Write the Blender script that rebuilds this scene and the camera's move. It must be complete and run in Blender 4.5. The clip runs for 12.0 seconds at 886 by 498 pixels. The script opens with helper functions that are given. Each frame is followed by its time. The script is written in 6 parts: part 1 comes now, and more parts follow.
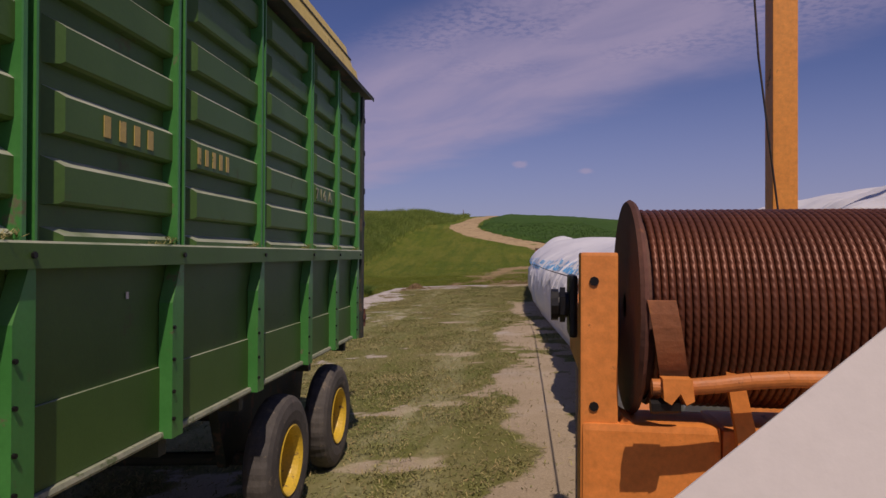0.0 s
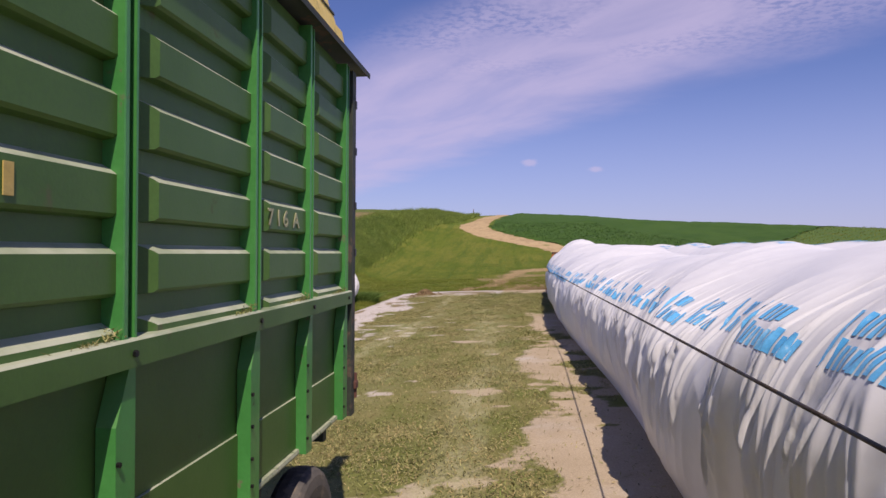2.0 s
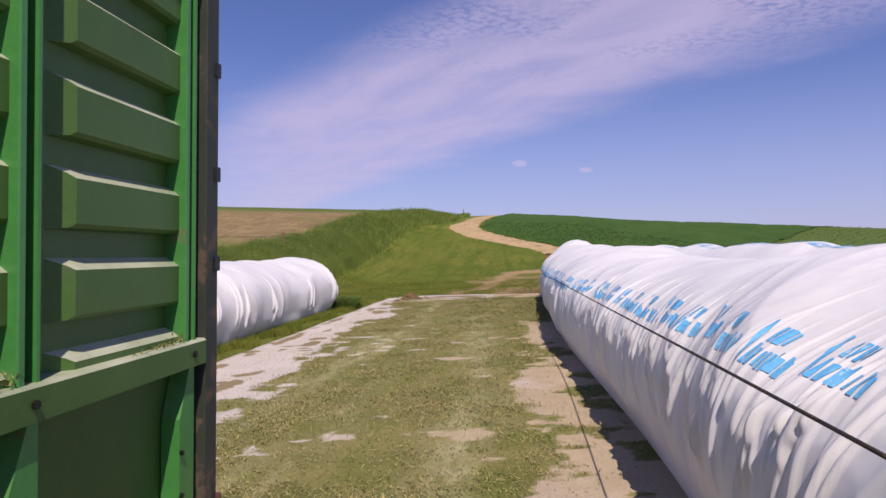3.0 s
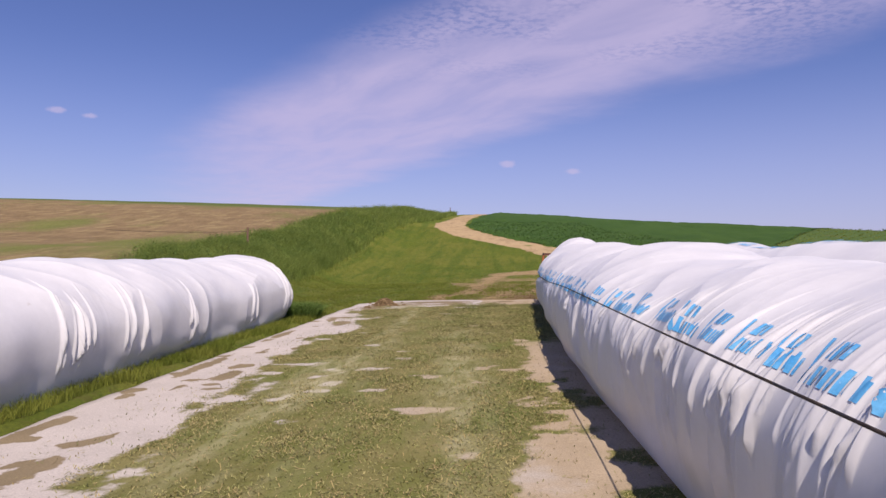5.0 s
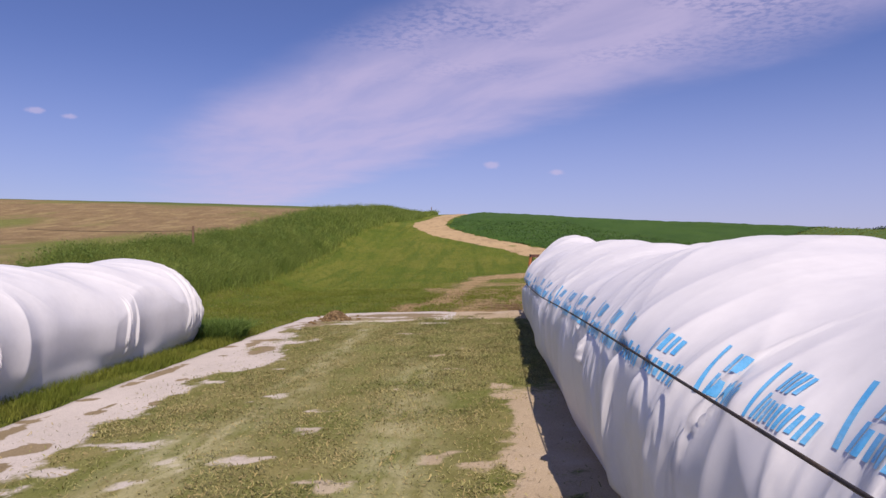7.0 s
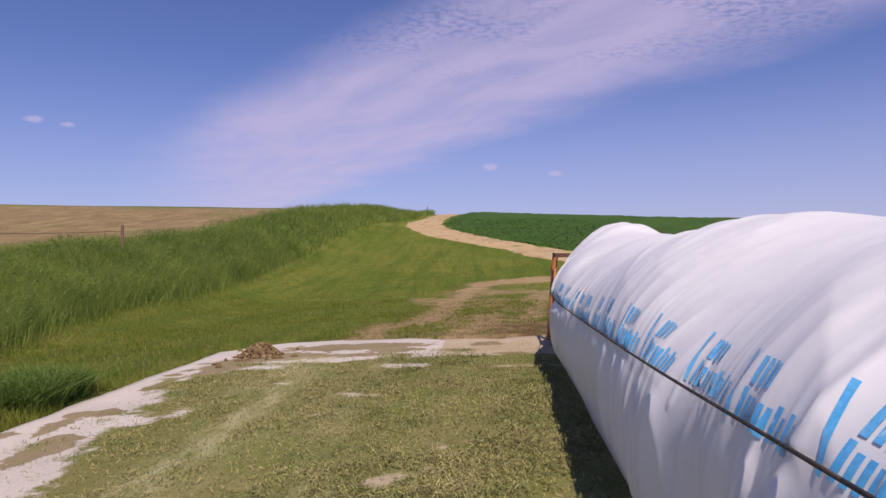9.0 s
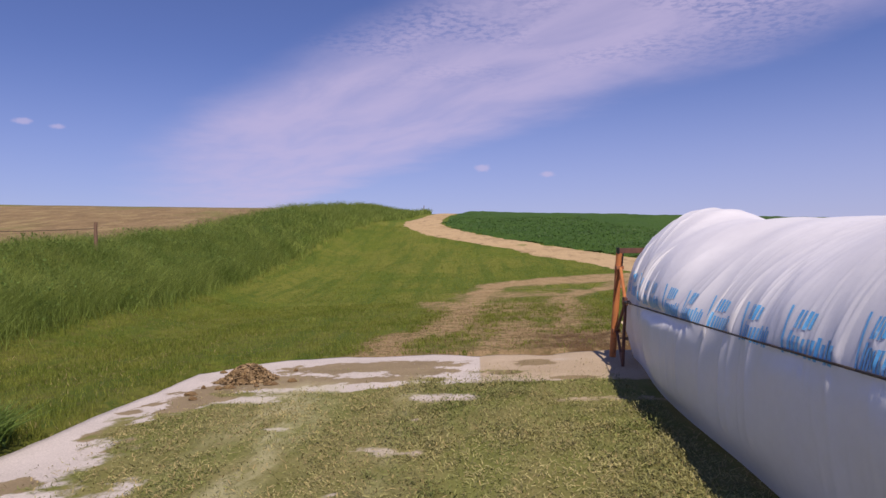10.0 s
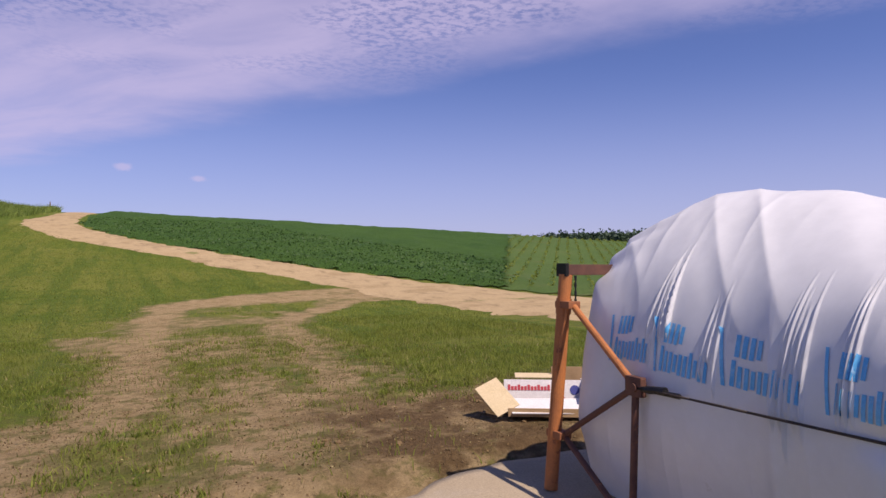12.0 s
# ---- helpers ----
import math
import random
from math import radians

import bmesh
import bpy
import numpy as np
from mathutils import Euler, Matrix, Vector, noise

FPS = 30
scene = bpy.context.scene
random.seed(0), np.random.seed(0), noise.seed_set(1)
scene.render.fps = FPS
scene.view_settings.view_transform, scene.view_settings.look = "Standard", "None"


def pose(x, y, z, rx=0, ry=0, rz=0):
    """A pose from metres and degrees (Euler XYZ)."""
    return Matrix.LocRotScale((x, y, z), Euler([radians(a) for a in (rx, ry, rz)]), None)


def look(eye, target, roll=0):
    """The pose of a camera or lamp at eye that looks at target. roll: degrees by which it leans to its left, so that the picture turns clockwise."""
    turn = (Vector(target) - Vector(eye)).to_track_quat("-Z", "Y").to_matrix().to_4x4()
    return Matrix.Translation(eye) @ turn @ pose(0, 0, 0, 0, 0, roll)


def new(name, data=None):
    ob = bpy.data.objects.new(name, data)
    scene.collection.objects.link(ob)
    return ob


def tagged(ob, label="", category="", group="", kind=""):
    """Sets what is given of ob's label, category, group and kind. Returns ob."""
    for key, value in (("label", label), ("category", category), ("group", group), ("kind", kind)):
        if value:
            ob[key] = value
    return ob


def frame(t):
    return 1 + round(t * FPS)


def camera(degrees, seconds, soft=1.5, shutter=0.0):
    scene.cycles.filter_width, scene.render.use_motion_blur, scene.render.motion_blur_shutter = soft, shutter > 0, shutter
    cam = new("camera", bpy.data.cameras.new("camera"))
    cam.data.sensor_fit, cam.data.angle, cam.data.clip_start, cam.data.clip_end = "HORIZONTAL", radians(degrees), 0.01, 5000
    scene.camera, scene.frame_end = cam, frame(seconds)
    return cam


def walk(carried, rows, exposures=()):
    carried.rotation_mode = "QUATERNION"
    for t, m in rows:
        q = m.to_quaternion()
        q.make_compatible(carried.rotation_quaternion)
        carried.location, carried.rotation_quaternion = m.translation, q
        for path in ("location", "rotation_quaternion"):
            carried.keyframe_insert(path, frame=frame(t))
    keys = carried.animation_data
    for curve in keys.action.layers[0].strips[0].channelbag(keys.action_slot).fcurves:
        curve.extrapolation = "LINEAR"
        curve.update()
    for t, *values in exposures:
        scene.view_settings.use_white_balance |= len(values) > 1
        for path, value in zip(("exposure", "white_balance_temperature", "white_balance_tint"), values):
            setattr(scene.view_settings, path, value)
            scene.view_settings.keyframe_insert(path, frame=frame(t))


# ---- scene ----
LENS = 67.4
cam = camera(LENS, 12.0)
# seconds, x, y, z, yaw, pitch, roll of the camera
ROWS = [
    (0, 0.001, 0.000, 1.701, 5.90, 0.46, -0.25),
    (0.5, -0.004, 0.195, 1.931, 6.27, 0.46, -0.27),
    (1, -0.132, 0.480, 1.970, 7.15, 0.39, -0.32),
    (1.5, -0.242, 0.974, 1.971, 7.08, 0.36, -0.36),
    (2, -0.285, 1.803, 1.978, 6.70, 0.31, -0.33),
    (2.5, -0.311, 2.801, 2.008, 6.28, 0.33, -0.26),
    (3, -0.360, 3.841, 2.013, 5.88, 0.37, -0.27),
    (5, -0.518, 8.203, 1.973, 4.77, 0.37, -0.76),
    (5.5, -0.490, 9.136, 1.973, 4.12, 0.41, -0.75),
    (6, -0.439, 10.196, 1.992, 3.91, 0.44, -0.68),
    (6.5, -0.360, 11.423, 2.010, 3.55, 0.47, -0.61),
    (7, -0.284, 13.069, 2.007, 3.44, 0.47, -0.55),
    (7.5, -0.090, 14.976, 2.051, 3.36, 0.50, -0.44),
    (7.7, -0.028, 15.750, 2.062, 3.34, 0.52, -0.36),
    (9.3, -0.510, 21.117, 1.912, 3.53, 0.74, 0.43),
    (9.5, -0.708, 21.696, 1.888, 3.57, 0.76, 0.50),
    (10, -1.210, 23.125, 1.890, 2.79, 0.79, 0.53),
    (10.5, -1.598, 24.656, 1.900, -0.84, 0.82, 0.47),
    (11, -1.941, 26.263, 1.898, -9.05, 0.89, 0.28),
    (11.5, -1.993, 28.230, 1.949, -17.91, 1.13, 0.10),
    (12, -2.160, 30.121, 2.020, -26.49, 1.48, -0.02),
]
EXPOSURES = [(0.0, -0.65, 7500, 22), (0.5, -0.38, 7150, 18), (1.0, -0.19, 7150, 18), (1.5, 0.05, 7150, 18), (2.5, 0.12, 7150, 18), (6.5, 0.10, 7150, 18), (9.5, 0.07, 7150, 18), (10.0, 0.06, 7150, 18), (10.5, -0.08, 7150, 18), (11.5, -0.08, 7150, 18), (12.0, 0.16, 7150, 18)]
walk(cam, [(t, pose(x, y, z, 90 + p, r, a)) for t, x, y, z, a, p, r in ROWS], EXPOSURES)

# ---------------------------------------------------------------- daylight
SUN = Vector((0.20, -0.62, 1.0)).normalized()     # direction to the sun
sun = new("sun", bpy.data.lights.new("sun", "SUN"))
sun.data.energy, sun.data.angle, sun.data.color = 4.35, radians(0.55), (1.0, 0.95, 0.87)
sun.matrix_world = look(SUN * 60, (0, 0, 0))


def chain(nt):
    """Short hand for node trees: node(type, inputs, **settings) and link by passing sockets as inputs."""
    def node(kind, inputs=None, **settings):
        n = nt.nodes.new(kind)
        if "operation" in settings:
            n.operation = settings["operation"]
        if "use_clamp" in settings:
            n.use_clamp = settings["use_clamp"]
        if "interpolation_type" in settings:
            n.interpolation_type = settings["interpolation_type"]
        if "data_type" in settings:
            n.data_type = settings["data_type"]
        if "blend_type" in settings:
            n.blend_type = settings["blend_type"]
        for key, value in (inputs or {}).items():
            if isinstance(value, bpy.types.NodeSocket):
                nt.links.new(value, n.inputs[key])
            else:
                n.inputs[key].default_value = value
        return n
    return node


world = bpy.data.worlds.new("sky")
scene.world = world
world.use_nodes = True
wt = world.node_tree
wt.nodes.clear()
W = chain(wt)


def wmath(op, a, b=0.0, c=0.0, clamp=False):
    return W("ShaderNodeMath", {0: a, 1: b, 2: c}, operation=op, use_clamp=clamp).outputs[0]


def wramp(v, lo, hi, a=0.0, b=1.0):
    return W("ShaderNodeMapRange", {0: v, 1: lo, 2: hi, 3: a, 4: b}, interpolation_type="SMOOTHSTEP").outputs[0]


PUFFS = (((0.012, 0.991, 0.134), 0.016), ((0.107, 0.986, 0.123), 0.014), ((-0.565, 0.804, 0.177), 0.013), ((-0.535, 0.825, 0.174), 0.012))
sky = W("ShaderNodeTexSky")
sky.sky_type, sky.sun_disc = "NISHITA", False
sky.sun_elevation, sky.sun_rotation = math.asin(SUN.z), math.atan2(SUN.x, SUN.y)
sky.altitude, sky.air_density, sky.dust_density, sky.ozone_density = 250, 1.0, 0.3, 2.5
way = W("ShaderNodeTexCoord").outputs["Generated"]
axes = W("ShaderNodeSeparateXYZ", {0: way})
up = wmath("MAXIMUM", axes.outputs[2], 0.02)
px, py = wmath("DIVIDE", axes.outputs[0], up), wmath("DIVIDE", axes.outputs[1], up)
plane = W("ShaderNodeCombineXYZ", {0: px, 1: py, 2: 0.0}).outputs[0]
# a streak of high thin cloud that lies across the sky, between two nearly straight edges
wob = W("ShaderNodeTexNoise", {"Vector": plane, "Scale": 0.9, "Detail": 6.0, "Roughness": 0.6}).outputs[0]
wob = wmath("SUBTRACT", wob, 0.5)
left = wmath("ADD", wmath("ADD", wmath("MULTIPLY", px, 0.736), wmath("MULTIPLY", py, 0.677)), -1.48)
low_left = wmath("DIVIDE", wmath("ADD", wmath("ADD", wmath("MULTIPLY", px, 0.936), wmath("MULTIPLY", py, 0.353)), wmath("MULTIPLY", wob, 0.8)), wmath("MAXIMUM", py, 0.5))
left = wmath("ADD", left, wmath("MULTIPLY", wob, 0.30))
right = wmath("SUBTRACT", 2.28, wmath("ADD", wmath("MULTIPLY", px, 0.885), wmath("MULTIPLY", py, 0.466)))
right = wmath("ADD", right, wmath("MULTIPLY", wob, 0.9))
band = wmath("MULTIPLY", wmath("MULTIPLY", wramp(left, -0.10, 0.50), wramp(low_left, -0.20, 0.05)), wramp(right, -0.75, 0.15))
turned = W("ShaderNodeMapping", {"Vector": plane, "Rotation": (0, 0, radians(-31))}).outputs[0]
turned = W("ShaderNodeMapping", {"Vector": turned, "Scale": (1.25, 0.42, 1.0)}).outputs[0]
streak = W("ShaderNodeTexNoise", {"Vector": turned, "Scale": 2.2, "Detail": 7.0, "Roughness": 0.55, "Distortion": 0.4}).outputs[0]
flecks = W("ShaderNodeTexNoise", {"Vector": plane, "Scale": 24.0, "Detail": 4.0, "Roughness": 0.6}).outputs[0]
where = W("ShaderNodeTexNoise", {"Vector": plane, "Scale": 1.3, "Detail": 1.0}).outputs[0]
holes = wmath("MULTIPLY", wramp(flecks, 0.36, 0.58, 1.0, 0.0), wmath("MULTIPLY", wramp(where, 0.42, 0.60), wramp(py, 2.4, 4.2, 1.0, 0.0)))
body = wmath("MULTIPLY", wramp(streak, 0.26, 0.66, 0.66, 1.0), wmath("SUBTRACT", 1.0, wmath("MULTIPLY", holes, 0.6)))
ragged = W("ShaderNodeTexNoise", {"Vector": way, "Scale": 60.0, "Detail": 4.0}).outputs[0]
puffs = 0.0
for spot, size in PUFFS:
    off = W("ShaderNodeVectorMath", {0: way, 1: spot}, operation="SUBTRACT").outputs[0]
    off = W("ShaderNodeVectorMath", {0: off, 1: (1.0, 1.0, 2.6)}, operation="MULTIPLY").outputs[0]
    far = W("ShaderNodeVectorMath", {0: off}, operation="LENGTH").outputs["Value"]
    puffs = wmath("MAXIMUM", puffs, wramp(wmath("ADD", far, wmath("MULTIPLY", wmath("SUBTRACT", ragged, 0.5), size * 1.6)), size * 0.2, size, 1.0, 0.0))
haze = wmath("MULTIPLY", wramp(axes.outputs[2], 0.0, 0.30, 0.62, 0.0), wramp(axes.outputs[0], -0.7, 0.8, 0.55, 1.0))
cover = wmath("MAXIMUM", wmath("MULTIPLY", wmath("MULTIPLY", band, body), wramp(py, 2.5, 9.0, 0.72, 0.58)), wmath("MULTIPLY", puffs, 0.5))
tint = W("ShaderNodeMix", {0: 1.0, 6: sky.outputs[0], 7: (0.60, 0.66, 1.06, 1)}, data_type="RGBA", blend_type="MULTIPLY").outputs[2]
hazed = W("ShaderNodeMix", {0: haze, 6: tint, 7: (4.15, 4.4, 7.2, 1)}, data_type="RGBA").outputs[2]
cloudy = W("ShaderNodeMix", {0: cover, 6: hazed, 7: (5.3, 4.95, 7.5, 1)}, data_type="RGBA").outputs[2]
back = W("ShaderNodeBackground", {"Color": cloudy, "Strength": 0.10})
wt.links.new(back.outputs[0], W("ShaderNodeOutputWorld").inputs[0])

# ---------------------------------------------------------------- materials
def material(name, colours, scale=4.0, rough=0.6, metal=0.0, bump=0.15, grain=60.0, spots=None, spot_scale=6.0, spot_amount=0.45,
             stretch=(1, 1, 1), vary=0.0, coat=0.0, translucent=0.0, rough_vary=0.12, island=False, bump_distance=0.01, contrast=0.18, dust_glint=None, gloss=0.5):
    """A surface with two colours mixed by a coarse noise, a fine grain, and spots (rust, dirt, dusty marks) of a third
    colour; faces that look up can be painted paler.
    """
    m = bpy.data.materials.new(name)
    m.use_nodes = True
    nt = m.node_tree
    nt.nodes.clear()
    N = chain(nt)
    place = N("ShaderNodeTexCoord").outputs["Object"]
    spread = N("ShaderNodeMapping", {"Vector": place, "Scale": stretch}).outputs[0]
    coarse = N("ShaderNodeTexNoise", {"Vector": spread, "Scale": scale, "Detail": 5.0, "Roughness": 0.6}).outputs[0]
    fine = N("ShaderNodeTexNoise", {"Vector": spread, "Scale": grain, "Detail": 4.0, "Roughness": 0.7}).outputs[0]
    mix = N("ShaderNodeMapRange", {0: coarse, 1: 0.32, 2: 0.68}).outputs[0]
    colour = N("ShaderNodeMix", {0: mix, 6: (*colours[0], 1), 7: (*colours[1], 1)}, data_type="RGBA").outputs[2]
    shade = N("ShaderNodeMapRange", {0: fine, 1: 0.25, 2: 0.75, 3: 1 - contrast, 4: 1 + contrast}).outputs[0]
    if vary or island:
        lot = N("ShaderNodeNewGeometry").outputs["Random Per Island"] if island else N("ShaderNodeObjectInfo").outputs["Random"]
        each = N("ShaderNodeMapRange", {0: lot, 3: 1 - vary, 4: 1 + vary}).outputs[0]
        shade = N("ShaderNodeMath", {0: shade, 1: each}, operation="MULTIPLY").outputs[0]
    colour = N("ShaderNodeVectorMath", {0: colour, 3: shade}, operation="SCALE").outputs[0]
    roughness = N("ShaderNodeMapRange", {0: fine, 3: rough - rough_vary, 4: min(1.0, rough + rough_vary)}).outputs[0]
    metallic = metal
    if spots:
        blot = N("ShaderNodeTexNoise", {"Vector": place, "Scale": spot_scale, "Detail": 8.0, "Roughness": 0.68}).outputs[0]
        mask = N("ShaderNodeMapRange", {0: blot, 1: 1 - spot_amount, 2: 1.06 - spot_amount}).outputs[0]
        colour = N("ShaderNodeMix", {0: mask, 6: colour, 7: (*spots, 1)}, data_type="RGBA").outputs[2]
        roughness = N("ShaderNodeMix", {0: mask, 2: roughness, 3: 0.9}).outputs[0]
    if dust_glint:    # settled dust on what faces up, plus the edges' sunlit highlight painted in
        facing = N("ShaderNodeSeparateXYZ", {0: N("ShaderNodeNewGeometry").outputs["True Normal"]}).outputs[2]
        up_pale = N("ShaderNodeMapRange", {0: facing, 1: 0.30, 2: 0.75, 3: 0.0, 4: 1.0}).outputs[0]
        up_pale = N("ShaderNodeMath", {0: up_pale, 1: N("ShaderNodeMapRange", {0: coarse, 1: 0.30, 2: 0.60, 3: 0.35, 4: 1.0}).outputs[0]}, operation="MULTIPLY").outputs[0]
        colour = N("ShaderNodeMix", {0: up_pale, 6: colour, 7: (*dust_glint, 1)}, data_type="RGBA").outputs[2]
    relief = N("ShaderNodeMath", {0: fine, 1: coarse}, operation="ADD").outputs[0]
    normal = N("ShaderNodeBump", {"Height": relief, "Strength": bump, "Distance": bump_distance}).outputs[0]
    bsdf = N("ShaderNodeBsdfPrincipled", {"Base Color": colour, "Roughness": roughness, "Metallic": metallic, "Normal": normal, "Coat Weight": coat, "Specular IOR Level": gloss})
    out = N("ShaderNodeOutputMaterial")
    last = bsdf.outputs[0]
    if translucent:
        thin = N("ShaderNodeBsdfTranslucent", {"Color": colour})
        last = N("ShaderNodeMixShader", {0: translucent, 1: last, 2: thin.outputs[0]}).outputs[0]
    nt.links.new(last, out.inputs[0])
    return m


# both greens: tops of ribs and ledges tinted pale, part dust, part painted highlight
GREEN = material("green_paint", ((0.050, 0.116, 0.023), (0.066, 0.143, 0.031)), 3.0, 0.48, bump=0.08, spots=(0.10, 0.12, 0.06), spot_scale=5.0, spot_amount=0.37, contrast=0.10, dust_glint=(0.42, 0.44, 0.33), gloss=0.35)
GREEN_POST = material("bright_green_paint", ((0.038, 0.205, 0.044), (0.052, 0.24, 0.056)), 5.0, 0.42, bump=0.08, spots=(0.13, 0.14, 0.07), spot_scale=9.0, spot_amount=0.38, coat=0.12, contrast=0.10, dust_glint=(0.30, 0.34, 0.20))
YELLOW = material("yellow_roof_paint", ((0.62, 0.46, 0.10), (0.70, 0.53, 0.16)), 3.0, 0.5, bump=0.08, spots=(0.35, 0.28, 0.12), spot_scale=8.0, spot_amount=0.38)
RIM_YELLOW = material("yellow_rim_paint", ((0.62, 0.40, 0.03), (0.70, 0.46, 0.05)), 6.0, 0.45, bump=0.08, spots=(0.2, 0.12, 0.05), spot_scale=14.0, spot_amount=0.42)
GOLD = material("gold_decal", ((0.50, 0.36, 0.09), (0.56, 0.42, 0.13)), 12.0, 0.5, bump=0.03, spots=(0.10, 0.15, 0.06), spot_scale=30.0, spot_amount=0.40)
GOLD_FADED = material("faded_gold_decal", ((0.30, 0.30, 0.15), (0.38, 0.37, 0.19)), 12.0, 0.5, bump=0.03, spots=(0.10, 0.15, 0.06), spot_scale=16.0, spot_amount=0.36)
RUBBER = material("tyre_rubber", ((0.060, 0.054, 0.050), (0.105, 0.092, 0.080)), 6.0, 0.85, bump=0.2, spots=(0.16, 0.13, 0.10), spot_scale=10.0, spot_amount=0.42)
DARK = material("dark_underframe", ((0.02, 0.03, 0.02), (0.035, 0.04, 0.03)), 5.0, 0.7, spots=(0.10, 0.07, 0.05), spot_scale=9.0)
ORANGE = material("orange_machine_paint", ((0.72, 0.235, 0.05), (0.78, 0.27, 0.065)), 4.0, 0.5, bump=0.08, spots=(0.12, 0.05, 0.025), spot_scale=15.0, spot_amount=0.39)
AMBER = material("amber_tower_paint", ((0.71, 0.265, 0.045), (0.76, 0.30, 0.055)), 3.0, 0.5, bump=0.06, spots=(0.16, 0.07, 0.02), spot_scale=10.0, spot_amount=0.36)
RUST = material("rusty_rope_steel", ((0.108, 0.034, 0.017), (0.168, 0.053, 0.024)), 9.0, 0.46, metal=0.30, bump=0.15, grain=160, contrast=0.25)


def stranded(m, per_turn, pitch):
    """Gives a rope wound about the x axis the relief of its slanting strands."""
    N = chain(m.node_tree)
    axes = N("ShaderNodeSeparateXYZ", {0: N("ShaderNodeTexCoord").outputs["Object"]}).outputs
    turn = N("ShaderNodeMath", {0: N("ShaderNodeMath", {0: axes[1], 1: axes[2]}, operation="ARCTAN2").outputs[0], 1: per_turn}, operation="MULTIPLY").outputs[0]
    along = N("ShaderNodeMath", {0: axes[0], 1: 2 * math.pi / pitch}, operation="MULTIPLY").outputs[0]
    lay = N("ShaderNodeMath", {0: N("ShaderNodeMath", {0: turn, 1: along}, operation="ADD").outputs[0]}, operation="SINE").outputs[0]
    bump = [n for n in m.node_tree.nodes if n.bl_idname == "ShaderNodeBump"][0]
    bump.inputs["Strength"].default_value, bump.inputs["Distance"].default_value = 0.35, 0.0008
    m.node_tree.links.new(lay, bump.inputs["Height"])


stranded(RUST, 74.0, 0.0108)
RUST_PLATE = material("rusted_plate", ((0.24, 0.085, 0.035), (0.34, 0.125, 0.05)), 9.0, 0.7, bump=0.2, spots=(0.40, 0.16, 0.05), spot_scale=10.0, spot_amount=0.40)
RUST_ORANGE = material("rusting_orange_paint", ((0.36, 0.125, 0.04), (0.50, 0.175, 0.05)), 5.0, 0.65, bump=0.12, spots=(0.22, 0.08, 0.038), spot_scale=7.0, spot_amount=0.40)
WORN_ORANGE = material("worn_rusty_orange_paint", ((0.50, 0.16, 0.04), (0.62, 0.21, 0.05)), 9.0, 0.55, bump=0.12, spots=(0.20, 0.07, 0.03), spot_scale=24.0, spot_amount=0.44)
RUST_DARK = material("dark_rusted_steel", ((0.085, 0.035, 0.026), (0.15, 0.06, 0.038)), 8.0, 0.75, bump=0.2, spots=(0.28, 0.11, 0.05), spot_scale=12.0, spot_amount=0.38)
GREY_STEEL = material("weathered_grey_steel", ((0.20, 0.17, 0.17), (0.30, 0.26, 0.25)), 20.0, 0.45, metal=0.5, bump=0.1, spots=(0.16, 0.08, 0.05), spot_scale=25.0)
STEEL = material("black_steel", ((0.012, 0.012, 0.013), (0.03, 0.028, 0.027)), 12.0, 0.45, metal=0.6, bump=0.1)
WIRE = material("dark_wire_rope", ((0.03, 0.022, 0.02), (0.07, 0.05, 0.04)), 40.0, 0.6, metal=0.4, bump=0.2)
PANEL = material("white_sheet_metal", ((0.74, 0.68, 0.63), (0.78, 0.72, 0.67)), 2.0, 0.55, bump=0.03, spots=(0.50, 0.43, 0.33), spot_scale=9.0, spot_amount=0.30, contrast=0.04)
PALE_EDGE = material("dusty_pale_green_edge", ((0.26, 0.29, 0.19), (0.36, 0.37, 0.27)), 9.0, 0.8, bump=0.1, spots=(0.12, 0.16, 0.07), spot_scale=12.0, spot_amount=0.45)
PLASTIC = material("white_silage_film", ((0.73, 0.72, 0.735), (0.79, 0.78, 0.795)), 1.2, 0.40, bump=0.06, grain=9, contrast=0.035, spots=(0.60, 0.56, 0.53), spot_scale=2.0, spot_amount=0.31, translucent=0.08, bump_distance=0.02)
BLUE = material("blue_film_print", ((0.06, 0.37, 0.72), (0.16, 0.50, 0.80)), 5.0, 0.42, bump=0.05, spots=(0.34, 0.58, 0.80), spot_scale=14.0, spot_amount=0.42)
CARD = material("brown_cardboard", ((0.36, 0.23, 0.12), (0.44, 0.29, 0.16)), 6.0, 0.85, bump=0.08)
CARD_PALE = material("pale_tan_cardboard", ((0.58, 0.45, 0.27), (0.64, 0.50, 0.32)), 6.0, 0.85, bump=0.06)
CARD_WHITE = material("white_carton_print", ((0.66, 0.62, 0.62), (0.74, 0.70, 0.70)), 6.0, 0.7, bump=0.04)
INK_RED = material("red_print", ((0.45, 0.04, 0.06), (0.52, 0.06, 0.08)), 10.0, 0.7, bump=0.02)
INK_BLUE = material("navy_print", ((0.04, 0.05, 0.22), (0.06, 0.07, 0.28)), 10.0, 0.7, bump=0.02)
CHAFF = material("chopped_forage", ((0.135, 0.165, 0.040), (0.35, 0.305, 0.135)), 1.1, 0.9, bump=0.1, vary=0.50, island=True, translucent=0.2)
HAY = material("dry_chaff", ((0.26, 0.20, 0.08), (0.36, 0.29, 0.13)), 12.0, 0.9, vary=0.3, island=True)
GRASS = material("short_grass_blades", ((0.155, 0.205, 0.032), (0.260, 0.272, 0.056)), 0.8, 0.7, bump=0.05, vary=0.35, island=True, translucent=0.4, gloss=0.12)
